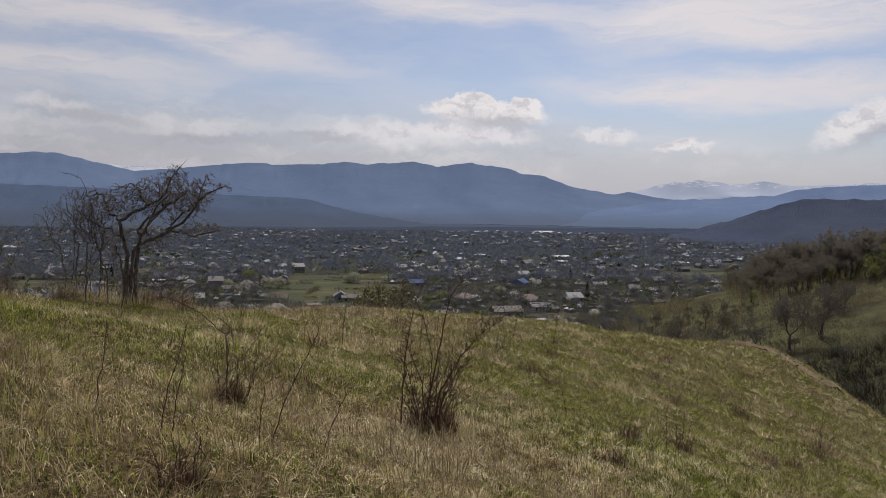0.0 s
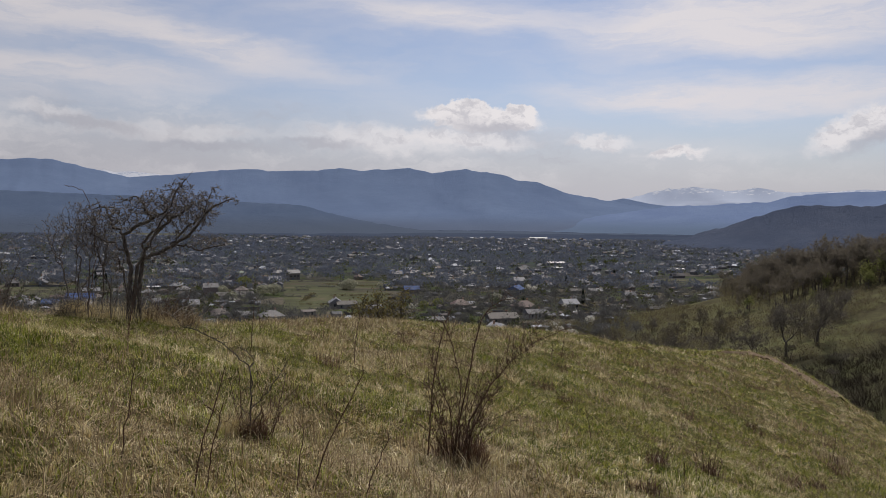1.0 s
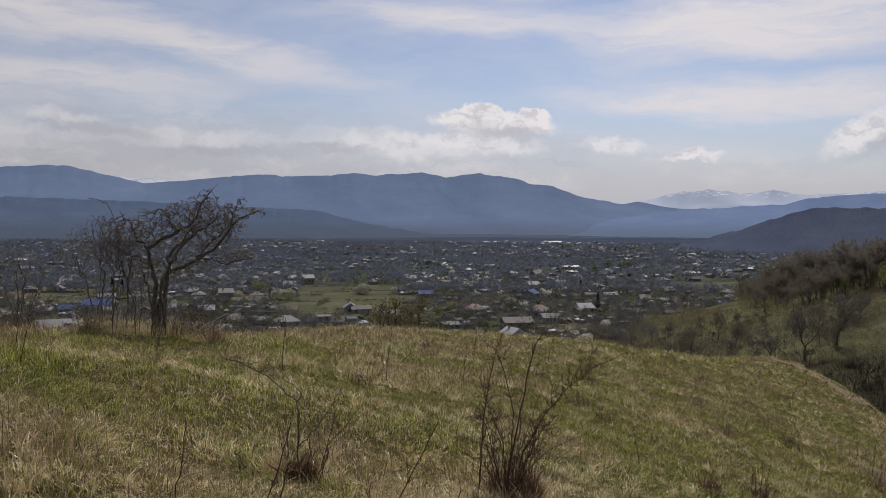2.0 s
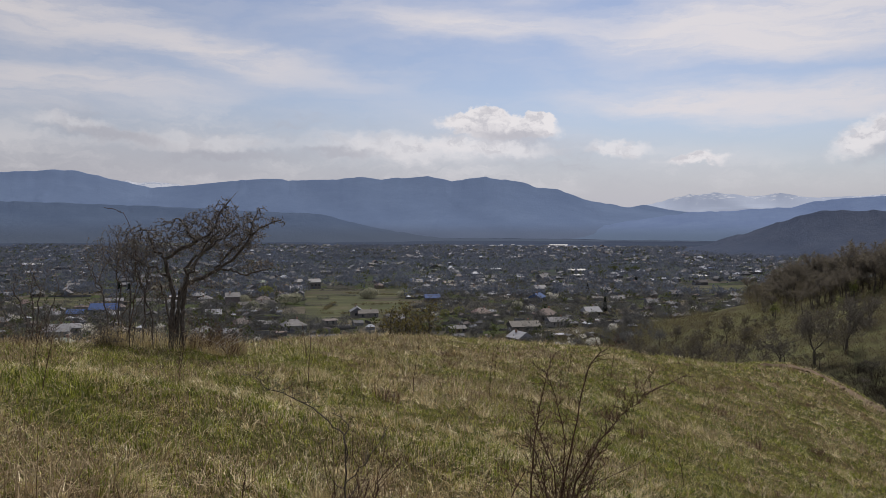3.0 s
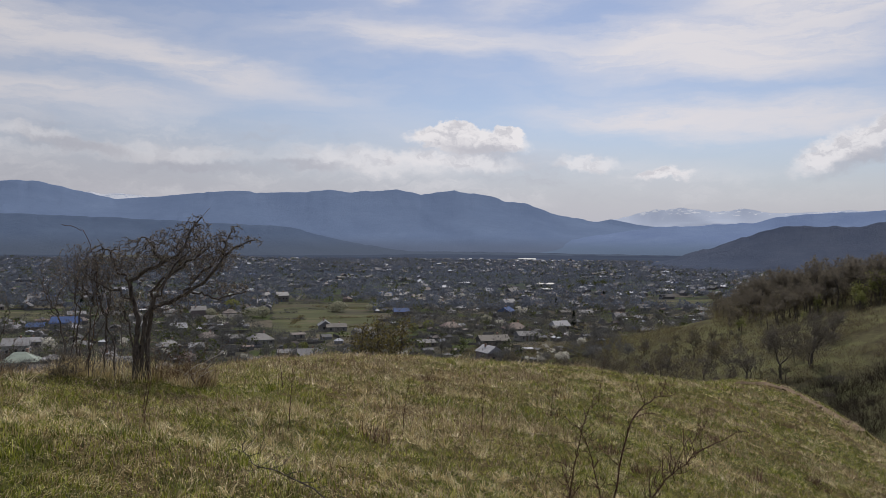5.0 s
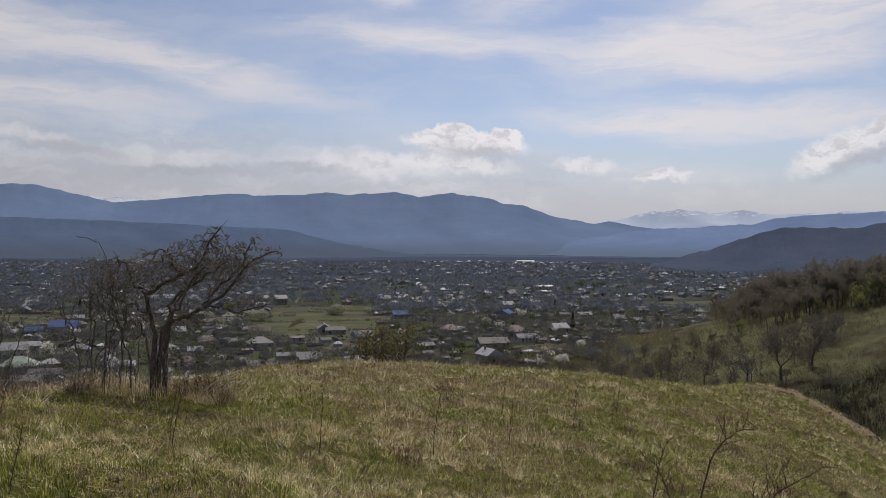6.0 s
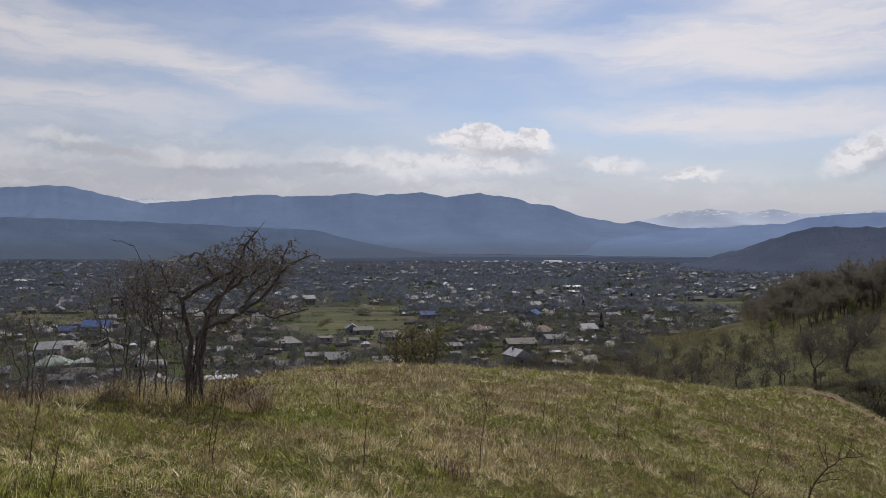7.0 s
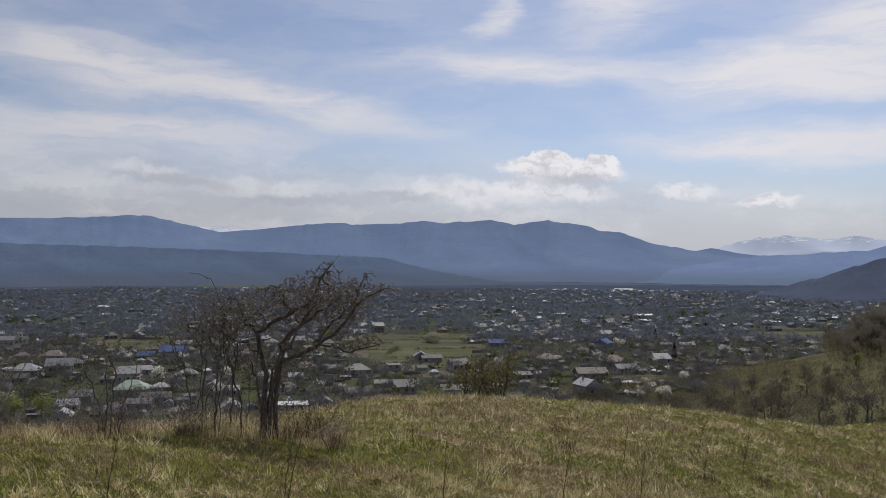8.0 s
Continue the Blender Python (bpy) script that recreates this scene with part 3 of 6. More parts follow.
# ---- the valley floor: fields and a road ----
def draped(name, outline, material, label, category, lift=0.12, cells=24):
    """A flat patch of ground laid over the land between two edges given as (x, y) pairs from end to end."""
    (a, b) = outline
    a, b = np.array(a, float), np.array(b, float)
    t = np.linspace(0, 1, cells)
    la = np.stack([np.interp(t, np.linspace(0, 1, len(a)), a[:, i]) for i in (0, 1)], 1)
    lb = np.stack([np.interp(t, np.linspace(0, 1, len(b)), b[:, i]) for i in (0, 1)], 1)
    u = np.linspace(0, 1, 8)[:, None, None]
    P = la[None] * (1 - u) + lb[None] * u
    Z = land(P[..., 0], P[..., 1]) + lift
    V = np.concatenate([P, Z[..., None]], -1).reshape(-1, 3)
    i, j = np.meshgrid(np.arange(7), np.arange(cells - 1), indexing="ij")
    F = np.stack([i * cells + j, i * cells + j + 1, (i + 1) * cells + j + 1, (i + 1) * cells + j], -1).reshape(-1, 4)
    return tagged(part(name, mesh(name, V, F), material), label, category, kind="structure")


draped("field", ([(-44, 450), (-22, 446), (12, 456)], [(-66, 690), (-20, 698), (26, 686)]), FIELD, "open green meadow among the houses", "field")
draped("field", ([(-220, 640), (-150, 632)], [(-215, 668), (-120, 664)]), FIELD, "open green meadow beside the road", "field")
draped("field", ([(-262, 560), (-205, 552)], [(-268, 622), (-196, 606)]), FIELD, "green garden meadow among the houses", "field")
draped("field", ([(262, 640), (330, 640)], [(262, 720), (345, 730)]), FIELD, "green meadow at the foot of the wooded ridge", "field")
draped("field", ([(-640, 2080), (-400, 2050)], [(-700, 2260), (-420, 2240)]), FIELD, "green farmland beyond the town", "field")
draped("road", ([(-330, 640), (-285, 610), (-239, 549), (-186, 509)], [(-334, 646), (-288, 617), (-240, 556), (-182, 516)]), ROAD, "pale gravel road through the town", "road", 0.2)


# ---- plants: skeletons and tubes ----
def tubes(segs, sides=5):
    """One mesh of tapered tubes. segs: rows of x, y, z, radius at both ends."""
    s = np.asarray(segs, float).reshape(-1, 8)
    a, b, ra, rb = s[:, 0:3], s[:, 4:7], s[:, 3], s[:, 7]
    d = b - a
    d = d / np.maximum(np.linalg.norm(d, axis=1, keepdims=True), 1e-9)
    h = np.where(np.abs(d[:, 2:3]) > 0.9, [[1.0, 0, 0]], [[0, 0, 1.0]])
    u = np.cross(d, h)
    u /= np.linalg.norm(u, axis=1, keepdims=True)
    v = np.cross(d, u)
    w = np.linspace(0, 2 * np.pi, sides, endpoint=False)
    ring = np.cos(w)[None, :, None] * u[:, None] + np.sin(w)[None, :, None] * v[:, None]
    V = np.concatenate([a[:, None] + ring * ra[:, None, None], b[:, None] + ring * rb[:, None, None]], 1)
    n = len(s)
    j = np.arange(sides)
    q = np.stack([j, (j + 1) % sides, (j + 1) % sides + sides, j + sides], -1)
    F = (np.arange(n)[:, None, None] * 2 * sides + q[None]).reshape(-1, 4)
    return shaded(mesh("tubes", V.reshape(-1, 3), F))


def pipes(segs, sides=6):
    """One mesh of unbroken, tapered tubes: segments that meet end to end are drawn as one bent branch."""
    s = np.asarray(segs, float).reshape(-1, 8)
    key = lambda p: tuple(np.round(p, 5))
    begin, ends = collections.defaultdict(list), set()
    for i, q in enumerate(s):
        begin[key(q[:3])].append(i)
        ends.add(key(q[4:7]))
    todo = [i for i, q in enumerate(s) if key(q[:3]) not in ends]
    V, F, off = [], [], 0
    w = np.linspace(0, 2 * np.pi, sides, endpoint=False)
    while todo:
        i = todo.pop()
        line, rad = [s[i][:3]], [s[i][3]]
        while i is not None:
            line.append(s[i][4:7]), rad.append(s[i][7])
            kids = sorted(begin[key(s[i][4:7])], key=lambda k: -s[k][7])
            todo += kids[1:]
            i = kids[0] if kids else None
        p, r = np.array(line), np.array(rad)
        d = np.gradient(p, axis=0)
        d /= np.maximum(np.linalg.norm(d, axis=1, keepdims=True), 1e-9)
        u = np.cross(d, [0.31, 0.95, 0.05])
        u /= np.maximum(np.linalg.norm(u, axis=1, keepdims=True), 1e-9)
        v = np.cross(d, u)
        ring = np.cos(w)[None, :, None] * u[:, None] + np.sin(w)[None, :, None] * v[:, None]
        V.append((p[:, None] + ring * r[:, None, None]).reshape(-1, 3))
        a, j = np.meshgrid(np.arange(len(p) - 1), np.arange(sides), indexing="ij")
        jn = (j + 1) % sides
        F.append((off + np.stack([a * sides + j, a * sides + jn, (a + 1) * sides + jn, (a + 1) * sides + j], -1)).reshape(-1, 4))
        off += len(p) * sides
    return shaded(mesh("pipes", np.vstack(V), np.vstack(F)))


def colonise(rng, stems, goals, step=0.06, reach=0.6, kill=0.09, rounds=140, wander=0.25, tip=0.0022, power=2.4):
    """Grows crooked branches from the stems (lists of points) towards a cloud of goals; returns tube segments with their radii."""
    pos, par = [], []
    for stem in stems:
        last = -1
        if stem[0][2] > 0.3 and pos:
            last = int(np.argmin([np.linalg.norm(q - stem[0]) for q in pos]))
            stem = stem[1:]
        for p in stem:
            pos.append(np.array(p, float)), par.append(last)
            last = len(pos) - 1
    goals = np.array(goals, float)
    best = np.full(len(goals), 1e9)
    who = np.zeros(len(goals), int)

    def update(k):
        nonlocal best, who
        d = np.linalg.norm(goals - pos[k], axis=1)
        w = d < best
        best[w], who[w] = d[w], k

    for k in range(len(pos)):
        update(k)
    for _ in range(rounds):
        live = (best < reach) & (best > kill)
        if not live.any():
            break
        grow = {}
        for g in np.nonzero(live)[0]:
            grow.setdefault(int(who[g]), []).append(g)
        for k, gs in grow.items():
            d = goals[gs] - pos[k]
            d = (d / np.linalg.norm(d, axis=1, keepdims=True)).sum(0)
            d = d / (np.linalg.norm(d) + 1e-9) + rng.normal(0, wander, 3)
            q = pos[k] + d / np.linalg.norm(d) * step
            pos.append(q), par.append(k)
            update(len(pos) - 1)
        if len(pos) > 12000:
            break
    n = len(pos)
    mass = np.full(n, 0.0)
    kids = np.bincount([p for p in par if p >= 0], minlength=n)
    mass[kids == 0] = tip ** power
    for k in range(n - 1, -1, -1):
        if mass[k] == 0:
            mass[k] = tip ** power
        if par[k] >= 0:
            mass[par[k]] += mass[k]
    rad = mass ** (1 / power)
    root = np.zeros(n, int)
    for k in range(n):
        root[k] = root[par[k]] if par[k] >= 0 else k
    segs = [(*pos[par[k]], min(rad[par[k]], rad[k] * 1.25), *pos[k], rad[k], root[k]) for k in range(n) if par[k] >= 0]
    tips = [pos[k] for k in range(n) if kids[k] == 0]
    return np.array(segs), np.array(tips), np.array(pos), rad


def blob(rng, n, c, r):
    p = rng.normal(0, 1, (n, 3))
    p = p / np.linalg.norm(p, axis=1, keepdims=True) * rng.random((n, 1)) ** 0.45
    return np.array(c) + p * np.array(r)


def flakes(rng, centres, size, per=1, spread=0.0):
    """Small three-cornered leaves or buds turned every way."""
    c = np.repeat(np.asarray(centres, float), per, 0)
    c = c + rng.normal(0, 1, c.shape) * spread
    n = len(c)
    d = rng.normal(0, 1, (n, 3, 3))
    d -= d.mean(1, keepdims=True)
    d /= np.linalg.norm(d, axis=2, keepdims=True)
    sz = size * rng.uniform(0.6, 1.4, (n, 1, 1))
    V = c[:, None] + d * sz
    return mesh("flakes", V.reshape(-1, 3), np.arange(3 * n).reshape(-1, 3))


def twigs(rng, centres, length, width, hub):
    """Bare twigs as slivers that point up and away from the hub of a crown."""
    c = np.asarray(centres, float)
    d = (c - np.asarray(hub)) * 0.8 + rng.normal(0, 1, c.shape) * length * 0.9 + np.array([0, 0, length * 0.5])
    d = d / np.linalg.norm(d, axis=1, keepdims=True) * length * rng.uniform(0.5, 1.3, (len(c), 1))
    u = np.cross(d, rng.normal(0, 1, c.shape))
    u = u / np.linalg.norm(u, axis=1, keepdims=True) * width
    V = np.stack([c - u, c + u, c + d], 1).reshape(-1, 3)
    return mesh("twigs", V, np.arange(len(V)).reshape(-1, 3))


def blades(rng, x, y, height, width, lean, droop=0.35, z=None, heading=None, simple=False):
    """Bent grass blades as one mesh, three triangles each, or one for simple blades."""
    n = len(x)
    z = land(x, y) - 0.004 if z is None else z
    h = height * rng.uniform(0.55, 1.3, n)
    a = rng.uniform(0, 2 * np.pi, n) if heading is None else heading + rng.normal(0, 0.9, n)
    face = rng.uniform(0, 2 * np.pi, n)
    le = lean * np.abs(rng.normal(0.5, 0.45, n))
    out = np.stack([np.cos(a), np.sin(a), np.zeros(n)], 1)
    side = np.stack([np.cos(face), np.sin(face), np.zeros(n)], 1) * (width * rng.uniform(0.6, 1.4, n))[:, None] * 0.5
    up = np.array([0, 0, 1.0])
    base = np.stack([x, y, z], 1)
    mid = base + out * (h * le * 0.45)[:, None] + up * (h * 0.58 * np.cos(np.minimum(le, 1.3)))[:, None]
    tip = base + out * (h * (le + droop * rng.random(n)))[:, None] + up * (h * np.cos(np.minimum(le * 1.25, 1.5)))[:, None]
    if simple:
        V = np.stack([base - side, base + side, tip], 1).reshape(-1, 3)
        return mesh("blades", V, np.arange(len(V)).reshape(-1, 3))
    V = np.stack([base - side, base + side, mid + side * 0.8, mid - side * 0.8, tip], 1).reshape(-1, 3)
    k = np.arange(n)[:, None, None] * 5
    F = (k + np.array([[0, 1, 2], [0, 2, 3], [3, 2, 4]])[None]).reshape(-1, 3)
    return mesh("blades", V, F)


def thing(name, label, category, x, y, z=None, group=""):
    e = new(name)
    e.empty_display_size = 0.3
    e.location = (x, y, float(land(x, y)) - 0.02 if z is None else z)
    return tagged(e, label, category, group)


def fuzz(name, data, material, parent):
    """A part made of pieces too small to pick apart."""
    return tagged(part(name, data, material, parent), kind="stuff")


def split_plant(e, segs, thick, thin, bark, twig):
    """Each stem from the ground is a trunk of its own, with its boughs; the fine twigs stay together."""
    r, root = segs[:, 7], segs[:, 8]
    for q in np.unique(root):
        own = segs[(root == q) & (r >= thick)][:, :8]
        base = part("trunk", pipes(own, 9), bark, e) if len(own) else e
        own = segs[(root == q) & (r < thick) & (r >= thin)][:, :8]
        if len(own):
            fuzz("bough_work", pipes(own, 6), bark, base)
    fuzz("twig_spray", tubes(segs[r < thin][:, :8], 3), twig, e)


def stem(rng, pts, n, jitter):
    """A crooked line of n points through pts."""
    pts = np.array(pts, float)
    t = np.linspace(0, 1, n)
    q = np.stack([np.interp(t, np.linspace(0, 1, len(pts)), pts[:, i]) for i in range(3)], 1)
    q[1:] += np.cumsum(rng.normal(0, jitter, (n - 1, 3)), 0) * 0.5 + rng.normal(0, jitter, (n - 1, 3))
    return q


def sprig(rng, pts, r0, r1, jitter=0.008, side=6, length=0.14, n=12):
    """One crooked shoot with short side twigs; returns tube segments."""
    q = stem(rng, pts, n, jitter)
    r = np.linspace(r0, r1, n)
    out = [(*q[i], r[i], *q[i + 1], r[i + 1]) for i in range(n - 1)]
    for _ in range(side):
        i = int(rng.integers(n // 3, n))
        d = rng.normal(0, 1, 3)
        d[2] = abs(d[2]) * 0.9 + 0.2
        d = d / np.linalg.norm(d) * length * rng.uniform(0.4, 1.2)
        m = q[i] + d * 0.5 + rng.normal(0, 0.012, 3)
        e = q[i] + d
        out += [(*q[i], r[i] * 0.55, *m, r1 * 0.8), (*m, r1 * 0.8, *e, r1 * 0.5)]
    return out


# ---- the hawthorn at the brow of the hill ----
def hawthorn():
    rng = np.random.default_rng(4)
    e = thing("hawthorn_tree", "small gnarled bare hawthorn with crooked thorny branches", "tree", -4.38, 14.9)
    e.scale = (1.05, 1.05, 1.09)
    goals = np.vstack([
        blob(rng, 1900, (0.72, 0.05, 2.00), (0.78, 0.62, 0.46)),
        blob(rng, 200, (1.22, 0, 2.02), (0.36, 0.4, 0.28)),
        blob(rng, 60, (0.78, 0, 2.38), (0.16, 0.2, 0.24)),
        blob(rng, 40, (1.42, 0, 2.30), (0.12, 0.2, 0.16)),
        blob(rng, 60, (1.60, 0, 2.18), (0.22, 0.2, 0.10)),
        blob(rng, 170, (1.30, 0.05, 1.45), (0.40, 0.35, 0.12)),
        blob(rng, 480, (-0.05, 0.0, 1.90), (0.45, 0.45, 0.36)),
        blob(rng, 300, (-0.60, 0.0, 1.80), (0.50, 0.4, 0.32)),
        blob(rng, 230, (0.35, 0.0, 1.25), (0.55, 0.35, 0.32)),
        blob(rng, 70, (0.02, 0.0, 0.55), (0.30, 0.25, 0.32)),
        blob(rng, 150, (-0.32, 0.0, 1.10), (0.25, 0.3, 0.30))])
    # three trunks from one foot: two leaders that fork, and dark suckers between them
    stems = [stem(rng, [(-0.05, 0, -0.05), (-0.075, 0, 0.35), (-0.085, 0, 0.62), (-0.05, 0.02, 0.95), (-0.15, 0.05, 1.22), (-0.20, 0.03, 1.56)], 18, 0.006),
             stem(rng, [(0.08, 0.03, -0.05), (0.085, 0.02, 0.35), (0.10, 0, 0.70), (0.16, -0.02, 1.13)], 14, 0.006),
             stem(rng, [(0.02, -0.06, -0.05), (0.03, -0.05, 0.40), (0.05, -0.1, 0.75), (0.10, -0.12, 1.02)], 12, 0.007),
             stem(rng, [(-0.04, 0.08, -0.05), (-0.06, 0.1, 0.45), (-0.02, 0.12, 0.95)], 10, 0.008),
             stem(rng, [(-0.13, 0.05, -0.05), (-0.16, 0.05, 0.5), (-0.24, 0.1, 0.95), (-0.36, 0.1, 1.25)], 12, 0.016),
             stem(rng, [(0.08, -0.10, -0.05), (0.10, -0.12, 0.45), (0.22, -0.2, 0.95)], 11, 0.016)]
    limbs = [[(0.16, -0.02, 1.13), (0.36, 0, 1.22), (0.63, 0.03, 1.35), (0.95, 0.05, 1.54), (1.20, 0, 1.90), (1.46, 0, 2.16), (1.72, 0, 2.22)],
             [(0.66, 0.03, 1.37), (0.90, -0.05, 1.40), (1.08, -0.1, 1.31), (1.40, -0.1, 1.39), (1.66, -0.1, 1.43)],
             [(0.16, -0.02, 1.13), (0.17, -0.1, 1.42), (0.42, -0.15, 1.66), (0.72, -0.1, 1.86), (1.02, -0.1, 2.08)],
             [(-0.20, 0.03, 1.56), (0.05, 0.0, 1.70), (0.32, 0.0, 1.84), (0.60, 0.05, 2.08), (0.68, 0.05, 2.40), (0.92, 0.05, 2.68)],
             [(-0.20, 0.03, 1.56), (-0.42, 0, 1.66), (-0.50, 0, 1.95), (-0.70, 0, 2.10)],
             [(-0.15, 0.05, 1.25), (-0.38, -0.1, 1.45), (-0.72, -0.1, 1.60)],
             [(1.20, 0, 1.92), (1.28, 0.05, 2.20), (1.46, 0.05, 2.46)],
             [(0.10, -0.12, 1.02), (0.35, -0.35, 1.45), (0.62, -0.45, 1.85)],
             [(-0.02, 0.12, 0.95), (0.15, 0.3, 1.40), (0.5, 0.45, 1.85)],
             [(0.63, 0.03, 1.35), (0.80, 0.25, 1.65), (1.1, 0.35, 1.95)],
             [(0.30, 0.0, 1.84), (0.18, 0.0, 2.10), (0.06, 0, 2.28)]]
    stems += [stem(rng, p, 15, 0.016) for p in limbs]
    segs, tips, pos, rad = colonise(rng, stems, goals, 0.045, 0.30, 0.048, 120, 0.55, 0.0040, 3.0)
    flare = 1 + 0.10 * (1 - ease(segs[:, [2, 6]], 0.7, 1.5)) + 0.30 * np.exp(-np.maximum(segs[:, [2, 6]], 0) / 0.2)
    segs[:, [3, 7]] *= flare
    split_plant(e, segs, 0.0135, 0.0075, BARK_DARK, HAW_TWIG)
    fine = pos[rad < 0.0085]
    thorn = []
    for p in fine[::2]:
        d = rng.normal(0, 1, 3)
        thorn.append((*p, 0.0036, *(p + d / np.linalg.norm(d) * rng.uniform(0.025, 0.075)), 0.0018))
    fuzz("thorn_cover", tubes(thorn, 3), HAW_TWIG, e)
    fuzz("bud_cover", flakes(rng, np.vstack([tips, fine[::2]]), 0.0095, 2, 0.014), BUD, e)


def thicket_stems():
    """The slimmer stems that stand beside the hawthorn."""
    rng = np.random.default_rng(8)
    spots = [(-1.24, 0.10, 1.95), (-1.10, 0.25, 2.2), (-0.80, -0.05, 2.25), (-0.62, 0.20, 2.1), (-0.42, 0.0, 1.9)]
    for dx, dy, h in spots:
        x, y = -4.41 + dx, 14.9 + dy
        e = thing("hawthorn_sapling", "slender bare thorn sapling beside the gnarled hawthorn", "sapling", x, y, group="thicket by the hawthorn")
        lean = rng.uniform(-0.15, 0.2)
        goals = np.vstack([blob(rng, 185, (lean - 0.12, 0, h * 0.80), (0.55, 0.35, 0.42)), blob(rng, 40, (lean - 0.2, 0, h * 0.95), (0.28, 0.2, 0.15)), blob(rng, 25, (0, 0, h * 0.3), (0.28, 0.2, 0.3))])
        st = [stem(rng, [(0, 0, -0.05), (lean * 0.2, 0, h * 0.30), (lean * 0.8 - 0.06, 0, h * 0.5)], 11, 0.012),
              stem(rng, [(0.05, 0.03, -0.05), (0.10 - lean * 0.3, 0.02, h * 0.25), (0.2 + lean, 0, h * 0.46)], 10, 0.012)]
        segs, tips, pos, rad = colonise(rng, st, goals, 0.05, 0.6, 0.06, 90, 0.5, 0.0032, 3.2)
        split_plant(e, segs, 0.0085, 0.005, BARK_DARK, HAW_TWIG)
        fuzz("bud_cover", flakes(rng, tips, 0.012, 2, 0.018), BUD, e)
    e = thing("arching_shoot", "long thin arching briar shoot above the thicket", "shoot", -5.25, 14.9, group="thicket by the hawthorn")
    part("stem", pipes(sprig(rng, [(0, 0, 0), (0.15, 0, 1.1), (0.12, 0, 1.9), (-0.1, 0, 2.45), (-0.42, 0, 2.52)], 0.009, 0.0045, 0.01, 6, 0.10, 20), 4), BARK_TWIG, e)
    # dead stalks and rank grass round the foot of the thicket
    for dx, dy, r, h, k in ((-1.18, -0.1, 0.17, 0.45, 40), (0.86, -0.05, 0.26, 0.60, 30), (0.50, 0.1, 0.25, 0.5, 16), (-0.35, 0.0, 0.5, 0.5, 20), (-0.85, 0.1, 0.35, 0.5, 14)):
        x, y = -4.41 + dx, 14.9 + dy
        e = thing("dry_undergrowth", "brown dead stalks at the foot of the hawthorn", "undergrowth", x, y, group="undergrowth by the hawthorn")
        st = []
        for _ in range(k):
            a, q = rng.uniform(0, 6.28), r * math.sqrt(rng.random())
            bx, by = q * math.cos(a), q * math.sin(a)
            hh = h * rng.uniform(0.5, 1.25)
            st += sprig(rng, [(bx, by, -0.03), (bx * 1.3, by * 1.3, hh * 0.5), (bx * 1.9 + rng.normal(0, 0.22), by * 1.9, hh)], 0.0045, 0.0024, 0.035, 7, 0.16, 8)
        fuzz("dead_brush", tubes(st, 3), BARK_TWIG if dx > 0 else HAW_TWIG, e)
        n = 420
        a, q = rng.uniform(0, 6.28, n), r * 1.5 * np.sqrt(rng.random(n))
        part("dead_grass", blades(rng, q * np.cos(a), q * np.sin(a) + 0.15, 0.36, 0.007, 0.8, 0.4, np.zeros(n) - 0.02), MAT_BLADE if dx > 0 else GREY_BLADE, e)


def bleached_branch():
    """A dead branch, stripped and bleached, caught in the undergrowth."""
    rng = np.random.default_rng(9)
    e = thing("dead_branch", "pale bleached dead branch caught in the undergrowth", "branch", -3.72, 14.7)
    part("stem", pipes(sprig(rng, [(0.05, 0, 0.16), (0.22, -0.05, 0.32), (0.40, -0.05, 0.38), (0.62, -0.05, 0.52)], 0.0075, 0.004, 0.006, 0, 0.1, 12), 5), GREY_WOOD, e)
    for k in range(7):
        bx = rng.uniform(-0.1, 0.35)
        part("side_branch", pipes(sprig(rng, [(bx, rng.normal(0, 0.08), 0.02), (bx + rng.normal(0.08, 0.1), 0, 0.16), (bx + rng.normal(0.2, 0.18), rng.normal(0, 0.1), rng.uniform(0.2, 0.42))], 0.005, 0.0028, 0.008, 3, 0.1, 8), 4), GREY_WOOD, e)
    n = 240
    a, q = rng.uniform(0, 6.28, n), 0.24 * np.sqrt(rng.random(n))
    part("bleached_grass", blades(rng, q * np.cos(a) + 0.05, q * np.sin(a), 0.22, 0.010, 0.9, 0.5, np.zeros(n) - 0.02), GREY_BLADE, e)
    part("side_branch", pipes(sprig(rng, [(0.27, -0.05, 0.33), (0.36, 0.0, 0.28), (0.55, 0.0, 0.33)], 0.005, 0.003, 0.006, 3, 0.1, 8), 5), GREY_WOOD, e)


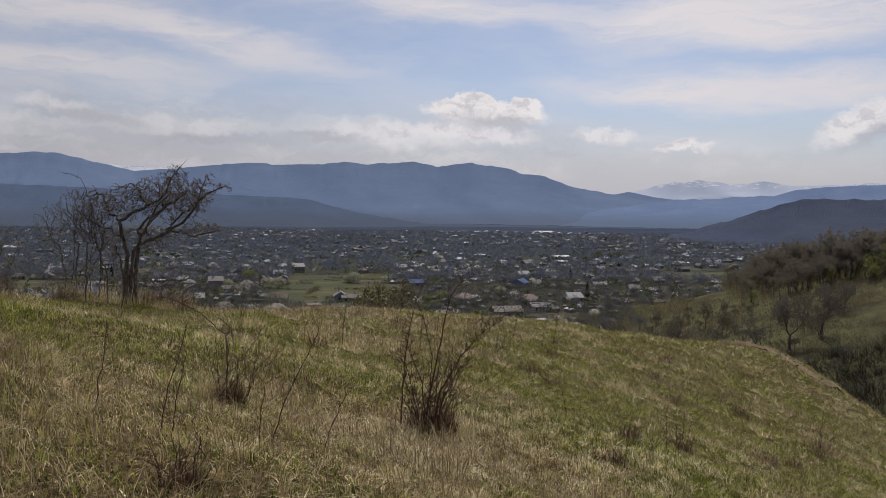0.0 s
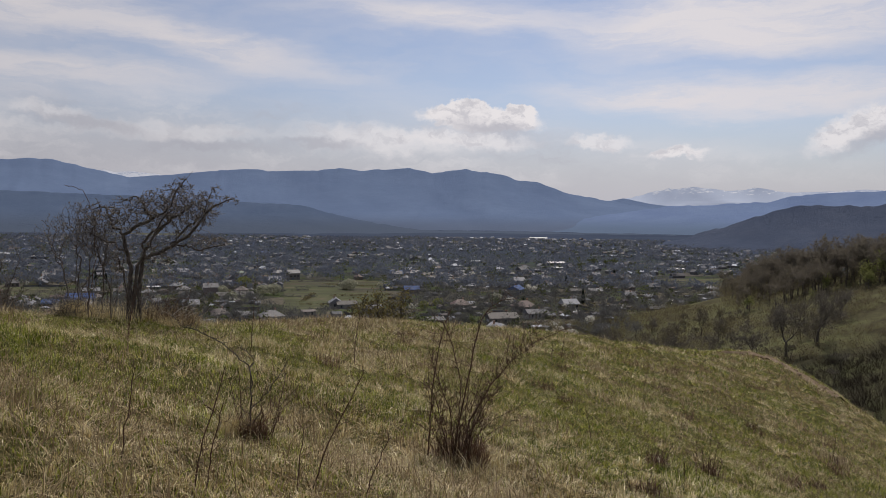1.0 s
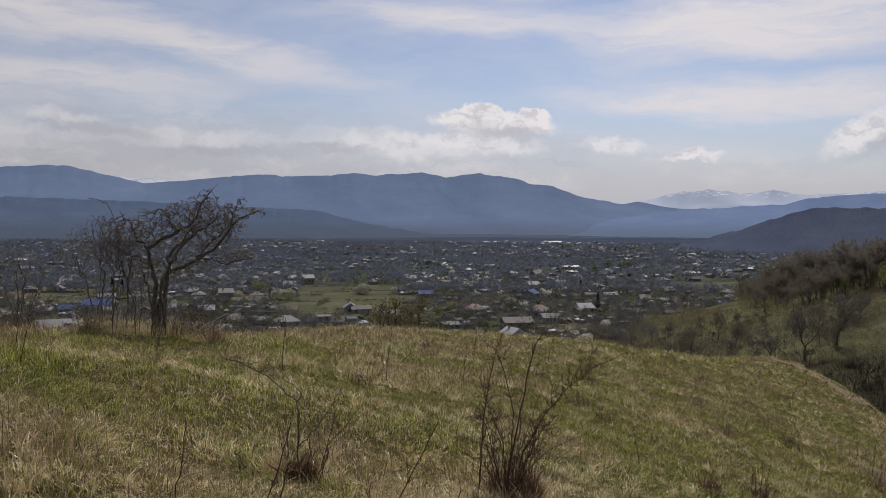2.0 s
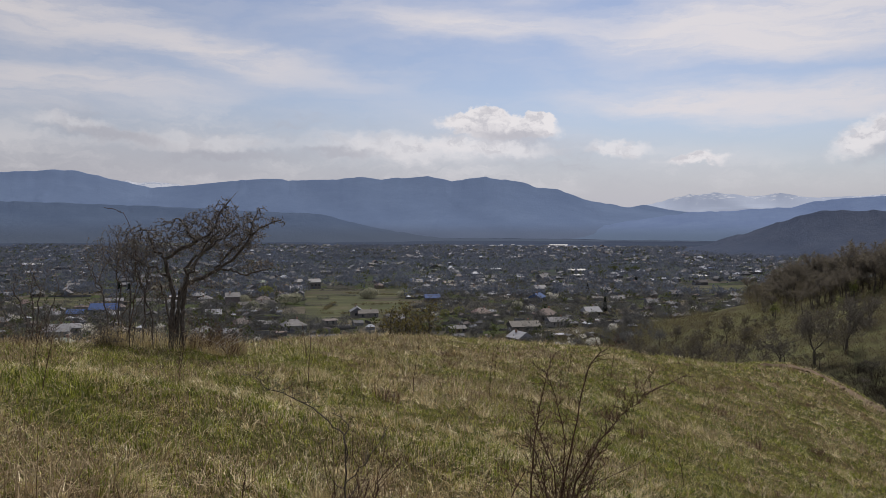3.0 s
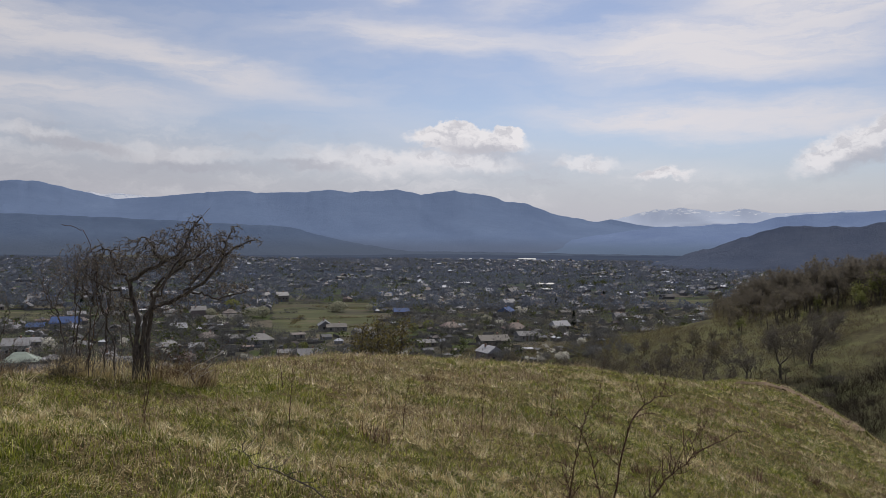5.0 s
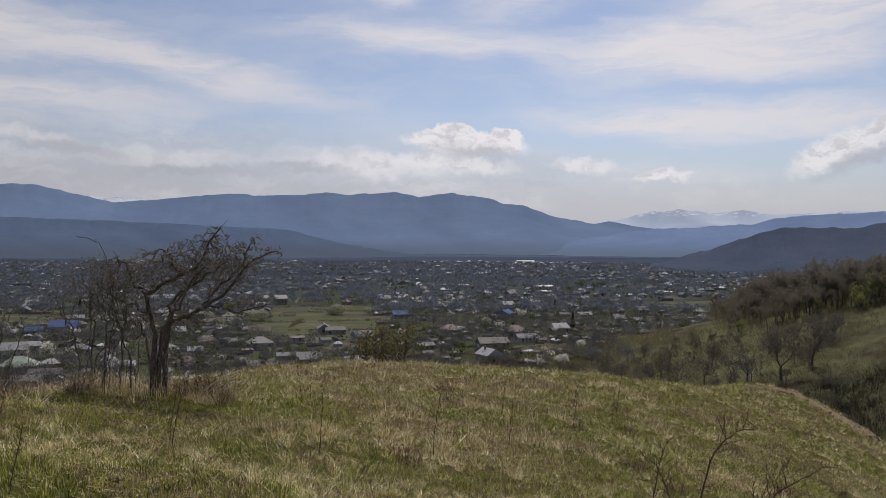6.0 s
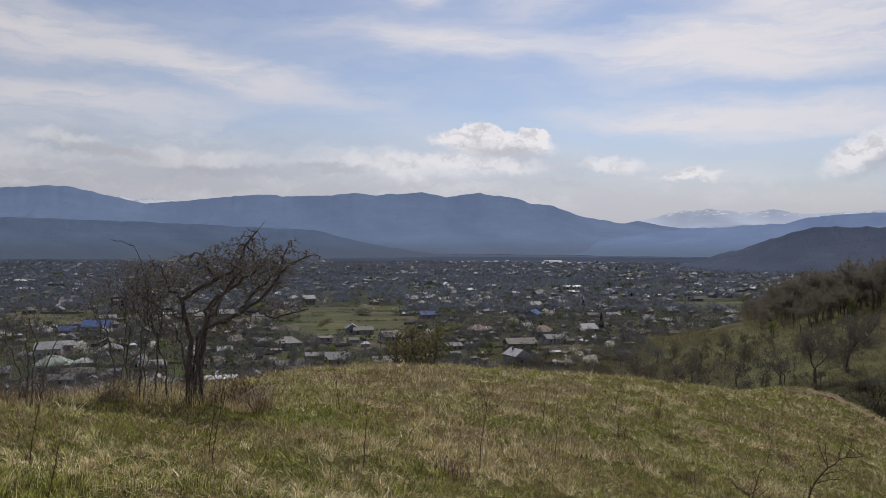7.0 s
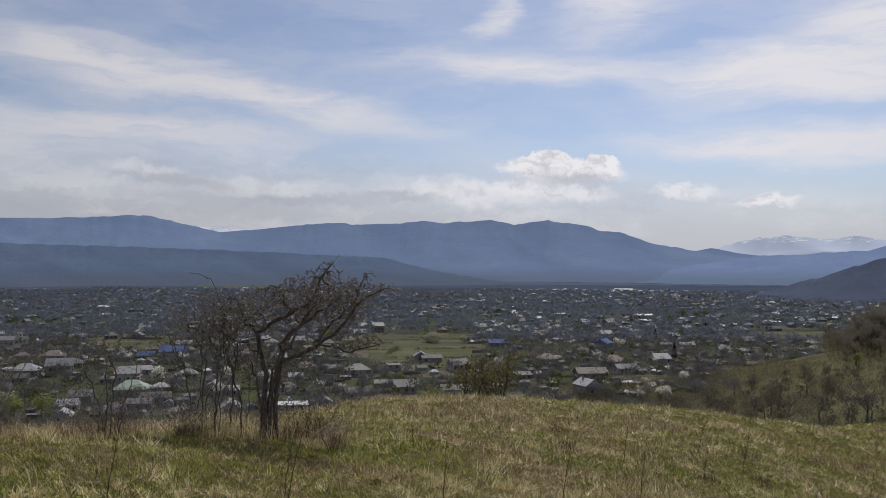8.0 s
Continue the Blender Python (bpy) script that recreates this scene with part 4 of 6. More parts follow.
def briar_bush():
    """The bare bush in the grass, with a few tall shoots and a tuft of dead growth at its foot."""
    rng = np.random.default_rng(12)
    e = thing("briar_bush", "bare reddish-brown briar bush with tall shoots in dry grass", "bush", 0.87, 6.78)
    tall = [([(-0.30, 0, -0.05), (-0.27, 0, 0.45), (-0.25, 0, 0.82), (-0.19, 0, 1.20), (-0.12, 0.05, 1.45)], 0.0085, 10),
            ([(-0.06, 0, -0.05), (0.0, 0, 0.38), (0.07, 0, 0.76), (0.14, 0, 1.12), (0.21, 0, 1.40), (0.30, 0, 1.54), (0.42, 0, 1.61), (0.55, 0, 1.63)], 0.0085, 7),
            ([(0.03, 0, -0.05), (0.10, 0, 0.42), (0.28, 0, 0.76), (0.50, 0.02, 1.02), (0.72, 0.02, 1.19)], 0.0095, 24),
            ([(0.05, 0.03, -0.05), (0.14, 0.03, 0.36), (0.27, 0.05, 0.60), (0.42, 0.05, 0.76)], 0.007, 12),
            ([(-0.04, 0.05, -0.05), (0.02, 0.05, 0.5), (0.03, 0.05, 0.80), (-0.06, 0.05, 1.18), (-0.16, 0.05, 1.38)], 0.006, 12),
            ([(-0.03, 0, 0.0), (-0.08, 0, 0.55), (-0.20, 0, 0.82), (-0.30, 0.05, 1.12)], 0.006, 14),
            ([(-0.06, -0.05, 0.0), (-0.16, -0.05, 0.40), (-0.24, -0.05, 0.70), (-0.32, -0.05, 0.80)], 0.0055, 10)]
    for pts, r, k in tall:
        part("shoot", pipes(sprig(rng, pts, r * 1.1, 0.0032, 0.0035, 2 * k + 10, 0.15, 20), 5), BARK_TWIG, e)
    # the bare end of the arching shoot, and the twigs that stand up from it
    part("shoot", pipes(sprig(rng, [(0.70, 0.02, 1.17), (0.86, 0.02, 1.25), (1.02, 0.03, 1.31), (1.14, 0.03, 1.33)], 0.0048, 0.0028, 0.005, 4, 0.06, 9), 5), BARK_TWIG, e)
    for u in np.linspace(0.40, 0.78, 8):
        z = 0.42 + 1.0 * u
        part("twig", pipes(sprig(rng, [(u, 0.02, z), (u - 0.04, 0.02, z + 0.10), (u - 0.02 + rng.normal(0, 0.04), 0.04, z + rng.uniform(0.18, 0.30))], 0.0038, 0.0022, 0.005, 6, 0.07, 7), 4), BARK_TWIG, e)
    s = []
    for _ in range(26):
        a, q = rng.uniform(0, 6.28), 0.13 * math.sqrt(rng.random())
        bx, by = q * math.cos(a), q * math.sin(a)
        h = rng.uniform(0.35, 0.85)
        sx = bx * 1.6 + rng.normal(0.06, 0.14)
        one = sprig(rng, [(bx, by, -0.03), (bx * 1.3 + sx * 0.3, by, h * 0.5), (sx * 1.7, by * 2 + rng.normal(0, 0.15), h)], 0.0045, 0.0022, 0.010, 15, 0.17, 9)
        part("stem", tubes(one, 4), BARK_TWIG, e)
        s += one
    q = np.array(s)[:, 4:7]
    fuzz("leaf_litter", flakes(rng, q[rng.random(len(q)) < 0.22], 0.010, 2, 0.02), RUSSET_BLADE, e)
    n = 1300
    a, q = rng.uniform(0, 6.28, n), 0.25 * np.sqrt(rng.random(n))
    part("dead_grass", blades(rng, q * np.cos(a) + 0.03, q * np.sin(a) * 0.8, rng.uniform(0.15, 0.38, n), 0.006, 0.7, 0.4, np.zeros(n) - 0.02), RUSSET_BLADE, e)
    n = 420
    a, q = rng.uniform(0, 6.28, n), 0.5 * np.sqrt(rng.random(n))
    part("bleached_grass", blades(rng, q * np.cos(a), q * np.sin(a), 0.26, 0.006, 1.0, 0.4, np.zeros(n) - 0.02), GREY_BLADE, e)


def bent_sapling():
    rng = np.random.default_rng(15)
    e = thing("bent_sapling", "thin dark sapling with a side branch bent over", "sapling", -0.93, 5.45)
    s = sprig(rng, [(0, 0, -0.05), (0.02, 0, 0.3), (0.0, 0, 0.62)], 0.0068, 0.0055, 0.004, 5, 0.12, 8)
    s += sprig(rng, [(0.0, 0, 0.62), (-0.10, 0, 0.69), (-0.26, 0, 0.82), (-0.40, 0, 0.88), (-0.54, 0, 0.93), (-0.60, 0, 1.02)], 0.0052, 0.0024, 0.005, 18, 0.14, 16)
    s += sprig(rng, [(0.0, 0, 0.60), (0.04, 0, 0.66), (-0.02, 0, 0.73), (-0.09, 0, 0.76)], 0.0045, 0.0022, 0.003, 5, 0.08, 8)
    s += sprig(rng, [(0.01, 0, 0.28), (0.12, 0, 0.40), (0.19, 0, 0.48), (0.31, 0, 0.68)], 0.0045, 0.0018, 0.005, 14, 0.12, 12)
    part("stem", pipes(s, 6), BARK_DARK, e)
    s = []
    for _ in range(4):
        bx = rng.normal(0.02, 0.09)
        s += sprig(rng, [(bx, rng.normal(0, 0.08), -0.02), (bx * 1.7, 0, 0.25), (bx * 3.0, rng.normal(0, 0.08), rng.uniform(0.3, 0.62))], 0.0036, 0.0016, 0.006, 8, 0.11, 8)
    for _ in range(5):
        bx, hh = rng.uniform(0.02, 0.16), rng.uniform(0.35, 0.78)
        s += sprig(rng, [(bx, rng.normal(0, 0.06), -0.02), (bx * 1.5 + 0.02, 0, hh * 0.5), (bx * 2.2 + rng.normal(0, 0.08), rng.normal(0, 0.08), hh)], 0.0034, 0.0015, 0.008, 11, 0.10, 9)
    fuzz("twig_spray", tubes(s, 4), BARK_TWIG, e)
    n = 640
    a, q = rng.uniform(0, 6.28, n), 0.11 * np.sqrt(rng.random(n))
    part("dead_grass", blades(rng, q * np.cos(a) + 0.03, q * np.sin(a), rng.uniform(0.14, 0.34, n), 0.005, 0.6, 0.35, np.zeros(n) - 0.02), RUSSET_BLADE, e)
    n = 260
    a, q = rng.uniform(0, 6.28, n), 0.10 * np.sqrt(rng.random(n))
    part("bleached_grass", blades(rng, q * np.cos(a) - 0.16, q * np.sin(a), 0.26, 0.007, 0.5, 0.3, np.zeros(n) - 0.02), GREY_BLADE, e)


def russet_shrub():
    rng = np.random.default_rng(19)
    for x, y, h, k in ((-6.5, 13.9, 0.7, 13), (-7.5, 12.6, 1.2, 11), (-8.3, 13.6, 1.3, 12)):
        e = thing("briar_bush", "thin bare briar with russet dead leaves below", "bush", x, y, group="briars along the brow")
        s = []
        for _ in range(k):
            a, q = rng.uniform(0, 6.28), 0.22 * math.sqrt(rng.random())
            bx, by = q * math.cos(a), q * math.sin(a)
            hh = h * rng.uniform(0.35, 1.1)
            one = sprig(rng, [(bx, by, -0.03), (bx * 1.7, by * 1.4, hh * 0.5), (bx * 2.6 + rng.normal(0, 0.15), by * 2, hh)], 0.0062, 0.0030, 0.016, 26, 0.17, 10)
            part("stem", tubes(one, 4), HAW_TWIG, e)
            s += one
        if h < 1:
            # the dark stems of an old briar, with a twiggy head above the tangle
            st = [stem(rng, [(b, 0, -0.03), (b * 1.1 + 0.02, 0.02, 0.5), (b * 1.6 + w, 0, 0.95)], 12, 0.012) for b, w in ((-0.10, -0.14), (-0.02, 0.0), (0.07, 0.06), (0.20, 0.10))]
            goals = np.vstack([blob(rng, 190, (0.02, 0, 1.22), (0.46, 0.36, 0.32)), blob(rng, 40, (-0.42, 0, 0.75), (0.30, 0.25, 0.3)), blob(rng, 30, (0.3, 0, 0.7), (0.25, 0.2, 0.3))])
            segs, tips, pos, rad = colonise(rng, st, goals, 0.05, 0.5, 0.06, 80, 0.5, 0.0032, 3.0)
            split_plant(e, segs, 0.0085, 0.005, BARK_DARK, HAW_TWIG)
        q = np.array(s)[:, 4:7]
        low = q[(q[:, 2] < 0.40) & (rng.random(len(q)) < 0.4)]
        fuzz("leaf_litter", flakes(rng, low, 0.012, 3, 0.04), RUSSET_BLADE, e)
        n = 240
        a, r = rng.uniform(0, 6.28, n), 0.45 * np.sqrt(rng.random(n))
        part("dead_grass", blades(rng, r * np.cos(a), r * np.sin(a), 0.34, 0.007, 0.9, 0.3, np.zeros(n) - 0.02), MAT_BLADE, e)


def rim_shrub():
    """The broad thorn bush just below the brow."""
    rng = np.random.default_rng(23)
    x, y = 1.35, 63.0
    e = thing("thorn_bush", "broad twiggy thorn bush with olive new leaves", "bush", x, y)
    e.scale = (1.08, 1.08, 1.09)
    goals = np.vstack([blob(rng, 460, (0, 0, 6.3), (2.4, 1.8, 1.5)), blob(rng, 60, (1.8, 0, 7.5), (0.5, 0.5, 0.8)), blob(rng, 60, (-0.3, 0, 7.3), (0.6, 0.5, 0.7))])
    st = [stem(rng, [(q * 0.3, 0, 0), (q * 0.7, 0, 2.6), (q * 1.0, 0, 4.3)], 12, 0.05) for q in (-1.2, -0.5, 0.1, 0.7, 1.4)]
    segs, tips, pos, rad = colonise(rng, st, goals, 0.2, 1.6, 0.25, 70, 0.3, 0.022, 2.6)
    split_plant(e, segs, 0.07, 0.035, BARK_FAR, TWIG_FAR)
    fuzz("leaf_cover", flakes(rng, pos[rad < 0.05], 0.085, 5, 0.24), OLIVE_LEAF, e)
    e = thing("low_bush", "low rounded bush in pale green leaf", "bush", -2.4, 62.0)
    goals = blob(rng, 240, (0, 0, 5.2), (1.3, 1.0, 0.85))
    st = [stem(rng, [(q * 0.3, 0, 0), (q * 0.5, 0, 2.4), (q * 0.8, 0, 4.2)], 9, 0.05) for q in (-0.9, -0.2, 0.5, 1.0)]
    segs, tips, pos, rad = colonise(rng, st, goals, 0.2, 1.6, 0.25, 60, 0.3, 0.018, 2.6)
    split_plant(e, segs, 0.05, 0.03, BARK_FAR, TWIG_FAR)
    fuzz("leaf_cover", flakes(rng, pos[rad < 0.05], 0.075, 7, 0.2), YOUNG_LEAF, e)


# ---- stalks and tufts in the grass ----
STALKS = [(4.20, 8.90, 0.52, -0.02), (4.40, 9.00, 0.30, 0.03), (4.80, 9.60, 0.28, 0.08), (3.80, 8.30, 0.30, -0.05), (-0.35, 3.6, 0.72, 0.30), (-0.89, 3.15, 0.66, 0.17), (-0.84, 3.2, 0.5, 0.10), (-0.42, 3.62, 0.36, 0.03), (-0.05, 3.9, 0.4, 0.16), (-1.3, 3.4, 0.5, 0.05),
          (-3.30, 10.6, 0.62, 0.08), (-3.2, 10.2, 0.75, 0.14), (-1.7, 11.2, 0.8, 0.05), (-0.2, 12.6, 0.9, 0.10), (1.3, 14.7, 0.8, 0.06), (6.0, 23.0, 1.3, 0.2),
          (4.6, 22.4, 1.2, 0.3), (2.0, 19.0, 0.9, 0.1), (-2.2, 16.5, 0.8, -0.1), (7.5, 20.0, 0.8, 0.2), (-4.6, 9.4, 0.6, 0.1), (12.8, 19.7, 0.9, 0.15), (-3.6, 7.2, 0.5, 0.1), (3.0, 9.5, 0.5, -0.1),
          (4.9, 10.1, 0.55, 0.05), (4.8, 10.0, 0.45, -0.05), (5.0, 10.2, 0.5, 0.1), (3.45, 18.4, 0.75, 0.12), (5.2, 21.0, 0.6, 0.05), (11.1, 16.8, 0.6, 0.05)]
TUFTS = [(-0.60, 2.40, 0.09), (0.90, 19.70, 0.30), (5.20, 20.00, 0.30), (3.70, 9.00, 0.16), (2.90, 7.30, 0.20), (10.40, 19.60, 0.20), (11.30, 27.60, 0.26), (-0.70, 11.86, 0.30), (5.05, 19.4, 0.36), (12.8, 19.65, 0.45), (11.6, 17.8, 0.4), (6.15, 23.6, 0.5), (4.67, 22.5, 0.45), (1.33, 22.9, 0.42), (-1.28, 28.7, 0.55), (-3.75, 15.3, 0.35), (8.6, 21.5, 0.3),
         (3.6, 15.0, 0.25), (9.5, 27.0, 0.4), (14.5, 27.5, 0.45), (-1.9, 29.5, 0.4), (17.5, 36.0, 0.5), (3.7, 9.1, 0.16), (11.0, 16.7, 0.34), (8.0, 12.5, 0.2), (4.9, 10.1, 0.16), (10.1, 18.8, 0.26), (10.8, 21.7, 0.3), (3.7, 13.5, 0.2), (7.3, 12.1, 0.18),
         (7.4, 16.9, 0.24), (17.3, 32.6, 0.4), (-2.7, 26.3, 0.4), (-1.5, 27.0, 0.34), (1.0, 20.6, 0.3), (3.45, 18.4, 0.3), (14.1, 22.3, 0.3), (11.8, 28.5, 0.34), (-7.1, 14.2, 0.3), (16.3, 31.9, 0.36), (12.9, 34.9, 0.4)]


def stalks_and_tufts():
    rng = np.random.default_rng(29)
    for x, y, h, lean in STALKS:
        e = thing("dry_stalk", "dark dry weed stalk standing in the grass", "stalk", x, y, group="weed stalks")
        r = 0.0032 + 0.0012 * h + 0.0002 * y
        s = sprig(rng, [(0, 0, -0.03), (lean * 0.3, 0, h * 0.4), (lean, rng.normal(0, 0.05), h)], r, r * 0.5, 0.003, 12, 0.09, 12)
        part("stem", pipes(s[:11], 5), BARK_TWIG, e)
        fuzz("twig_spray", tubes(s[11:], 3), BARK_TWIG, e)
    for x, y, r in TUFTS:
        e = thing("dry_tuft", "dark brown tuft of dead growth in the grass", "tuft", x, y, group="dead tufts")
        n = 110
        a, q = rng.uniform(0, 6.28, n), r * np.sqrt(rng.random(n))
        part("dead_grass", blades(rng, q * np.cos(a), q * np.sin(a) * 0.8, 0.22, 0.009, 1.0, 0.3, np.zeros(n) - 0.02), RUSSET_BLADE, e)
        for _ in range(6):
            bx = rng.normal(0, r * 0.4)
            s = sprig(rng, [(bx, 0, 0), (bx * 1.5, 0, 0.12), (bx * 2.2, 0, rng.uniform(0.15, 0.36))], 0.0045, 0.002, 0.012, 4, 0.08, 6)
            part("stalk", tubes(s, 3), BARK_TWIG, e)


# ---- the grass ----
def scatter(rng, per_m2, y0, y1, x_pad=1.8):
    """Points over the hilltop ahead, y0 to y1 along the walk."""
    w = 0.73 * (y1 + 2.0) + x_pad
    n = int(per_m2 * 2 * w * (y1 - y0))
    k = max(1, n // 5)
    pick = rng.integers(0, k, n)
    x, y = rng.uniform(-w, w, k)[pick], rng.uniform(y0, y1, k)[pick]
    loose = 0.035 + 0.0035 * y
    x, y = x + rng.normal(0, 1, n) * loose, y + rng.normal(0, 1, n) * loose
    keep = (x > -0.56 * (y + 1.5) - x_pad) & (x < 0.70 * (y + 2.0) + 0.4)
    return x[keep], y[keep]


def greenness(x, y):
    """How green the sward is: fresh on the brow at the hawthorn and in patches, dry elsewhere."""
    g = 0.47 + 0.27 * vnoise(x, y, 2.1, 41) + 0.27 * vnoise(x, y, 0.7, 42) + 0.12 * vnoise(x, y, 6.0, 43)
    g = g - 0.10 * (1 - ease(y, 3.0, 7.0)) + 0.16 * ease(x, 1.5, 5.0) + 0.06 * ease(y, 6.0, 9.0) - 0.14 * ease(y, 17.0, 26.0)
    g = g - 0.34 * ease(-x, 5.0, 7.0) + 0.17 * np.exp(-(((x + 3.7) / 2.8) ** 2) - ((y - 11.5) / 4.0) ** 2)
    return g


def grass():
    rng = np.random.default_rng(37)
    bands = [(0.2, 5.0, 1750, 0.070, 0.0062), (5.0, 9.0, 1300, 0.074, 0.0074), (9.0, 15.0, 760, 0.082, 0.010), (15.0, 24.0, 340, 0.095, 0.015), (24.0, 38.0, 120, 0.12, 0.022), (38.0, 66.0, 34, 0.16, 0.036)]
    for kind in ("green", "dry", "straw"):
        V, F, off = [], [], 0
        for y0, y1, dens, h, w in bands:
            x, y = scatter(rng, dens * {"green": 1.0, "dry": 1.0, "straw": 0.65 if y1 < 10 else 0.5}[kind], y0, y1)
            g = greenness(x, y) + rng.normal(0, 0.28, len(x))
            keep = g > 0.38 if kind == "green" else g < (0.55 if kind == "dry" else 0.92)
            # tussocks, with thin places between them
            lush = vnoise(x, y, 0.42, 44) + 0.8 * vnoise(x, y, 0.17 + 0.004 * y, 45)
            keep &= (lush > -0.95) | (rng.random(len(x)) < 0.7)
            x, y, lush = x[keep], y[keep], lush[keep]
            h = h * np.clip(1 + 0.6 * lush, 0.6, 2.1)
            lay = 6.28 * vnoise(x, y, 0.9, 46) + 2.0 * vnoise(x, y, 3.5, 47)
            if kind == "green":
                me = blades(rng, x, y, h * (1 - 0.22 * np.exp(-(((x + 5.0) / 3.5) ** 2) - ((y - 12.5) / 3.5) ** 2)), w, 0.95, 0.6, simple=y0 >= 9)
            elif kind == "dry":
                me = blades(rng, x, y, h * 0.95, w * 0.75, 1.5, 0.9, heading=lay, simple=y0 >= 9)
            else:
                me = blades(rng, x, y, h * (1.05 if y1 < 10 else 1.15), w * (0.62 if y1 < 10 else 0.5), 1.6, 1.1, heading=lay, simple=y0 >= 9)
            v = np.empty(len(me.vertices) * 3, np.float32)
            me.vertices.foreach_get("co", v)
            f = np.empty(len(me.loops), np.int32)
            me.loops.foreach_get("vertex_index", f)
            V.append(v.reshape(-1, 3)), F.append(f.reshape(-1, 3) + off)
            off += len(v) // 3
            bpy.data.meshes.remove(me)
        # thinner sward behind the walk
        if kind != "straw":
            x, y = rng.uniform(-9, 9, 16000), rng.uniform(-7, 3.5, 16000)
            back = (y < 0.4) | (x < -0.56 * (y + 1.5) - 1.7) | (x > 0.7 * (y + 2.0) + 0.3)
            me = blades(rng, x[back], y[back], 0.11, 0.010, 1.1, 0.6, simple=True)
            v = np.empty(len(me.vertices) * 3, np.float32)
            me.vertices.foreach_get("co", v)
            V.append(v.reshape(-1, 3)), F.append(np.arange(len(v) // 3).reshape(-1, 3) + off)
            bpy.data.meshes.remove(me)
        label = {"green": "fresh green spring grass on the hilltop", "dry": "last year's dry straw-coloured grass", "straw": "long bleached grass stems"}[kind]
        mt = {"green": GREEN_BLADE, "dry": DRY_BLADE, "straw": GREY_BLADE}[kind]
        tagged(part({"green": "green_grass", "dry": "dry_grass", "straw": "straw_stems"}[kind], mesh("grass", np.vstack(V), np.vstack(F)), mt), label, "grass", kind="stuff")


def tussocks():
    """Fountains of pale dead grass that stand out of the sward, thickest towards the rim."""
    rng = np.random.default_rng(53)
    V, F, off = [], [], 0
    for y0, y1, count, per, size, w in ((1.0, 6.0, 420, 40, 0.075, 0.0048), (6.0, 12.0, 1000, 28, 0.095, 0.007), (12.0, 22.0, 1150, 22, 0.15, 0.013), (22.0, 40.0, 1000, 16, 0.19, 0.024), (40.0, 64.0, 500, 12, 0.24, 0.04)):
        cy = rng.uniform(y0, y1, count)
        cx = rng.uniform(-0.56 * (cy + 1.5) - 1.0, 0.68 * (cy + 2.0))
        some = (vnoise(cx, cy, 1.6, 55) + 0.5 * vnoise(cx, cy, 0.5, 56) > -0.05 + 0.7 * (greenness(cx, cy) - 0.5) + 0.45 * ease(cx, 1.0, 4.0) * (1 - ease(cy, 24.0, 34.0)))
        cx, cy = cx[some], cy[some]
        n = len(cx) * per
        a = rng.uniform(0, 6.28, n)
        r = np.repeat(size * rng.uniform(0.25, 0.7, len(cx)), per) * np.sqrt(rng.random(n))
        x, y = np.repeat(cx, per) + r * np.cos(a), np.repeat(cy, per) + r * np.sin(a)
        me = blades(rng, x, y, np.repeat(size * rng.uniform(0.7, 1.5, len(cx)), per), w, 1.0, 0.8, heading=a, simple=y0 >= 12)
        v = np.empty(len(me.vertices) * 3, np.float32)
        me.vertices.foreach_get("co", v)
        f = np.empty(len(me.loops), np.int32)
        me.loops.foreach_get("vertex_index", f)
        V.append(v.reshape(-1, 3)), F.append(f.reshape(-1, 3) + off)
        off += len(v) // 3
        bpy.data.meshes.remove(me)
    tagged(part("straw_tussocks", mesh("tussocks", np.vstack(V), np.vstack(F)), GREY_BLADE), "pale tussocks of last year's grass", "grass", kind="stuff")


def straw_mats():
    """Flattened swirls of last year's grass, lying in the direction it fell."""
    rng = np.random.default_rng(43)
    X, Y, A = [], [], []
    for _ in range(900):
        y = 0.8 + 44.0 * rng.random() ** 1.7
        x = rng.uniform(-0.58 * (y + 1.5) - 1.0, 0.66 * (y + 2.0))
        if greenness(x, y) > 0.62 + 0.25 * (y < 6):
            continue
        n = int(rng.integers(25, 75))
        r = rng.uniform(0.10, 0.32) * (1 + 0.03 * y)
        X.append(x + rng.normal(0, r, n)), Y.append(y + rng.normal(0, r, n)), A.append(np.full(n, rng.uniform(0, 6.28)))
    x, y, a = np.concatenate(X), np.concatenate(Y), np.concatenate(A)
    me = blades(rng, x, y, 0.21 + 0.003 * y, 0.0034 + 0.0005 * y, 1.45, 0.8, land(x, y) + 0.01, a)
    tagged(part("matted_straw", me, MAT_BLADE), "flattened mats of pale dead grass", "grass", kind="stuff")


hawthorn()
thicket_stems()
bleached_branch()
briar_bush()
bent_sapling()
russet_shrub()
rim_shrub()
stalks_and_tufts()
grass()
tussocks()
straw_mats()


# ---- bare trees on the slopes across the ravine ----
def ribbons(rng, segs):
    """Fine branchlets as narrow tapering blades of wood."""
    s = np.asarray(segs, float)
    a, b = s[:, 0:3], s[:, 4:7]
    u = np.cross(b - a, rng.normal(0, 1, a.shape))
    u /= np.linalg.norm(u, axis=1, keepdims=True)
    V = np.stack([a - u * s[:, 3:4], a + u * s[:, 3:4], b + u * s[:, 7:8], b - u * s[:, 7:8]], 1).reshape(-1, 3)
    return mesh("ribbons", V, np.arange(len(V)).reshape(-1, 4))


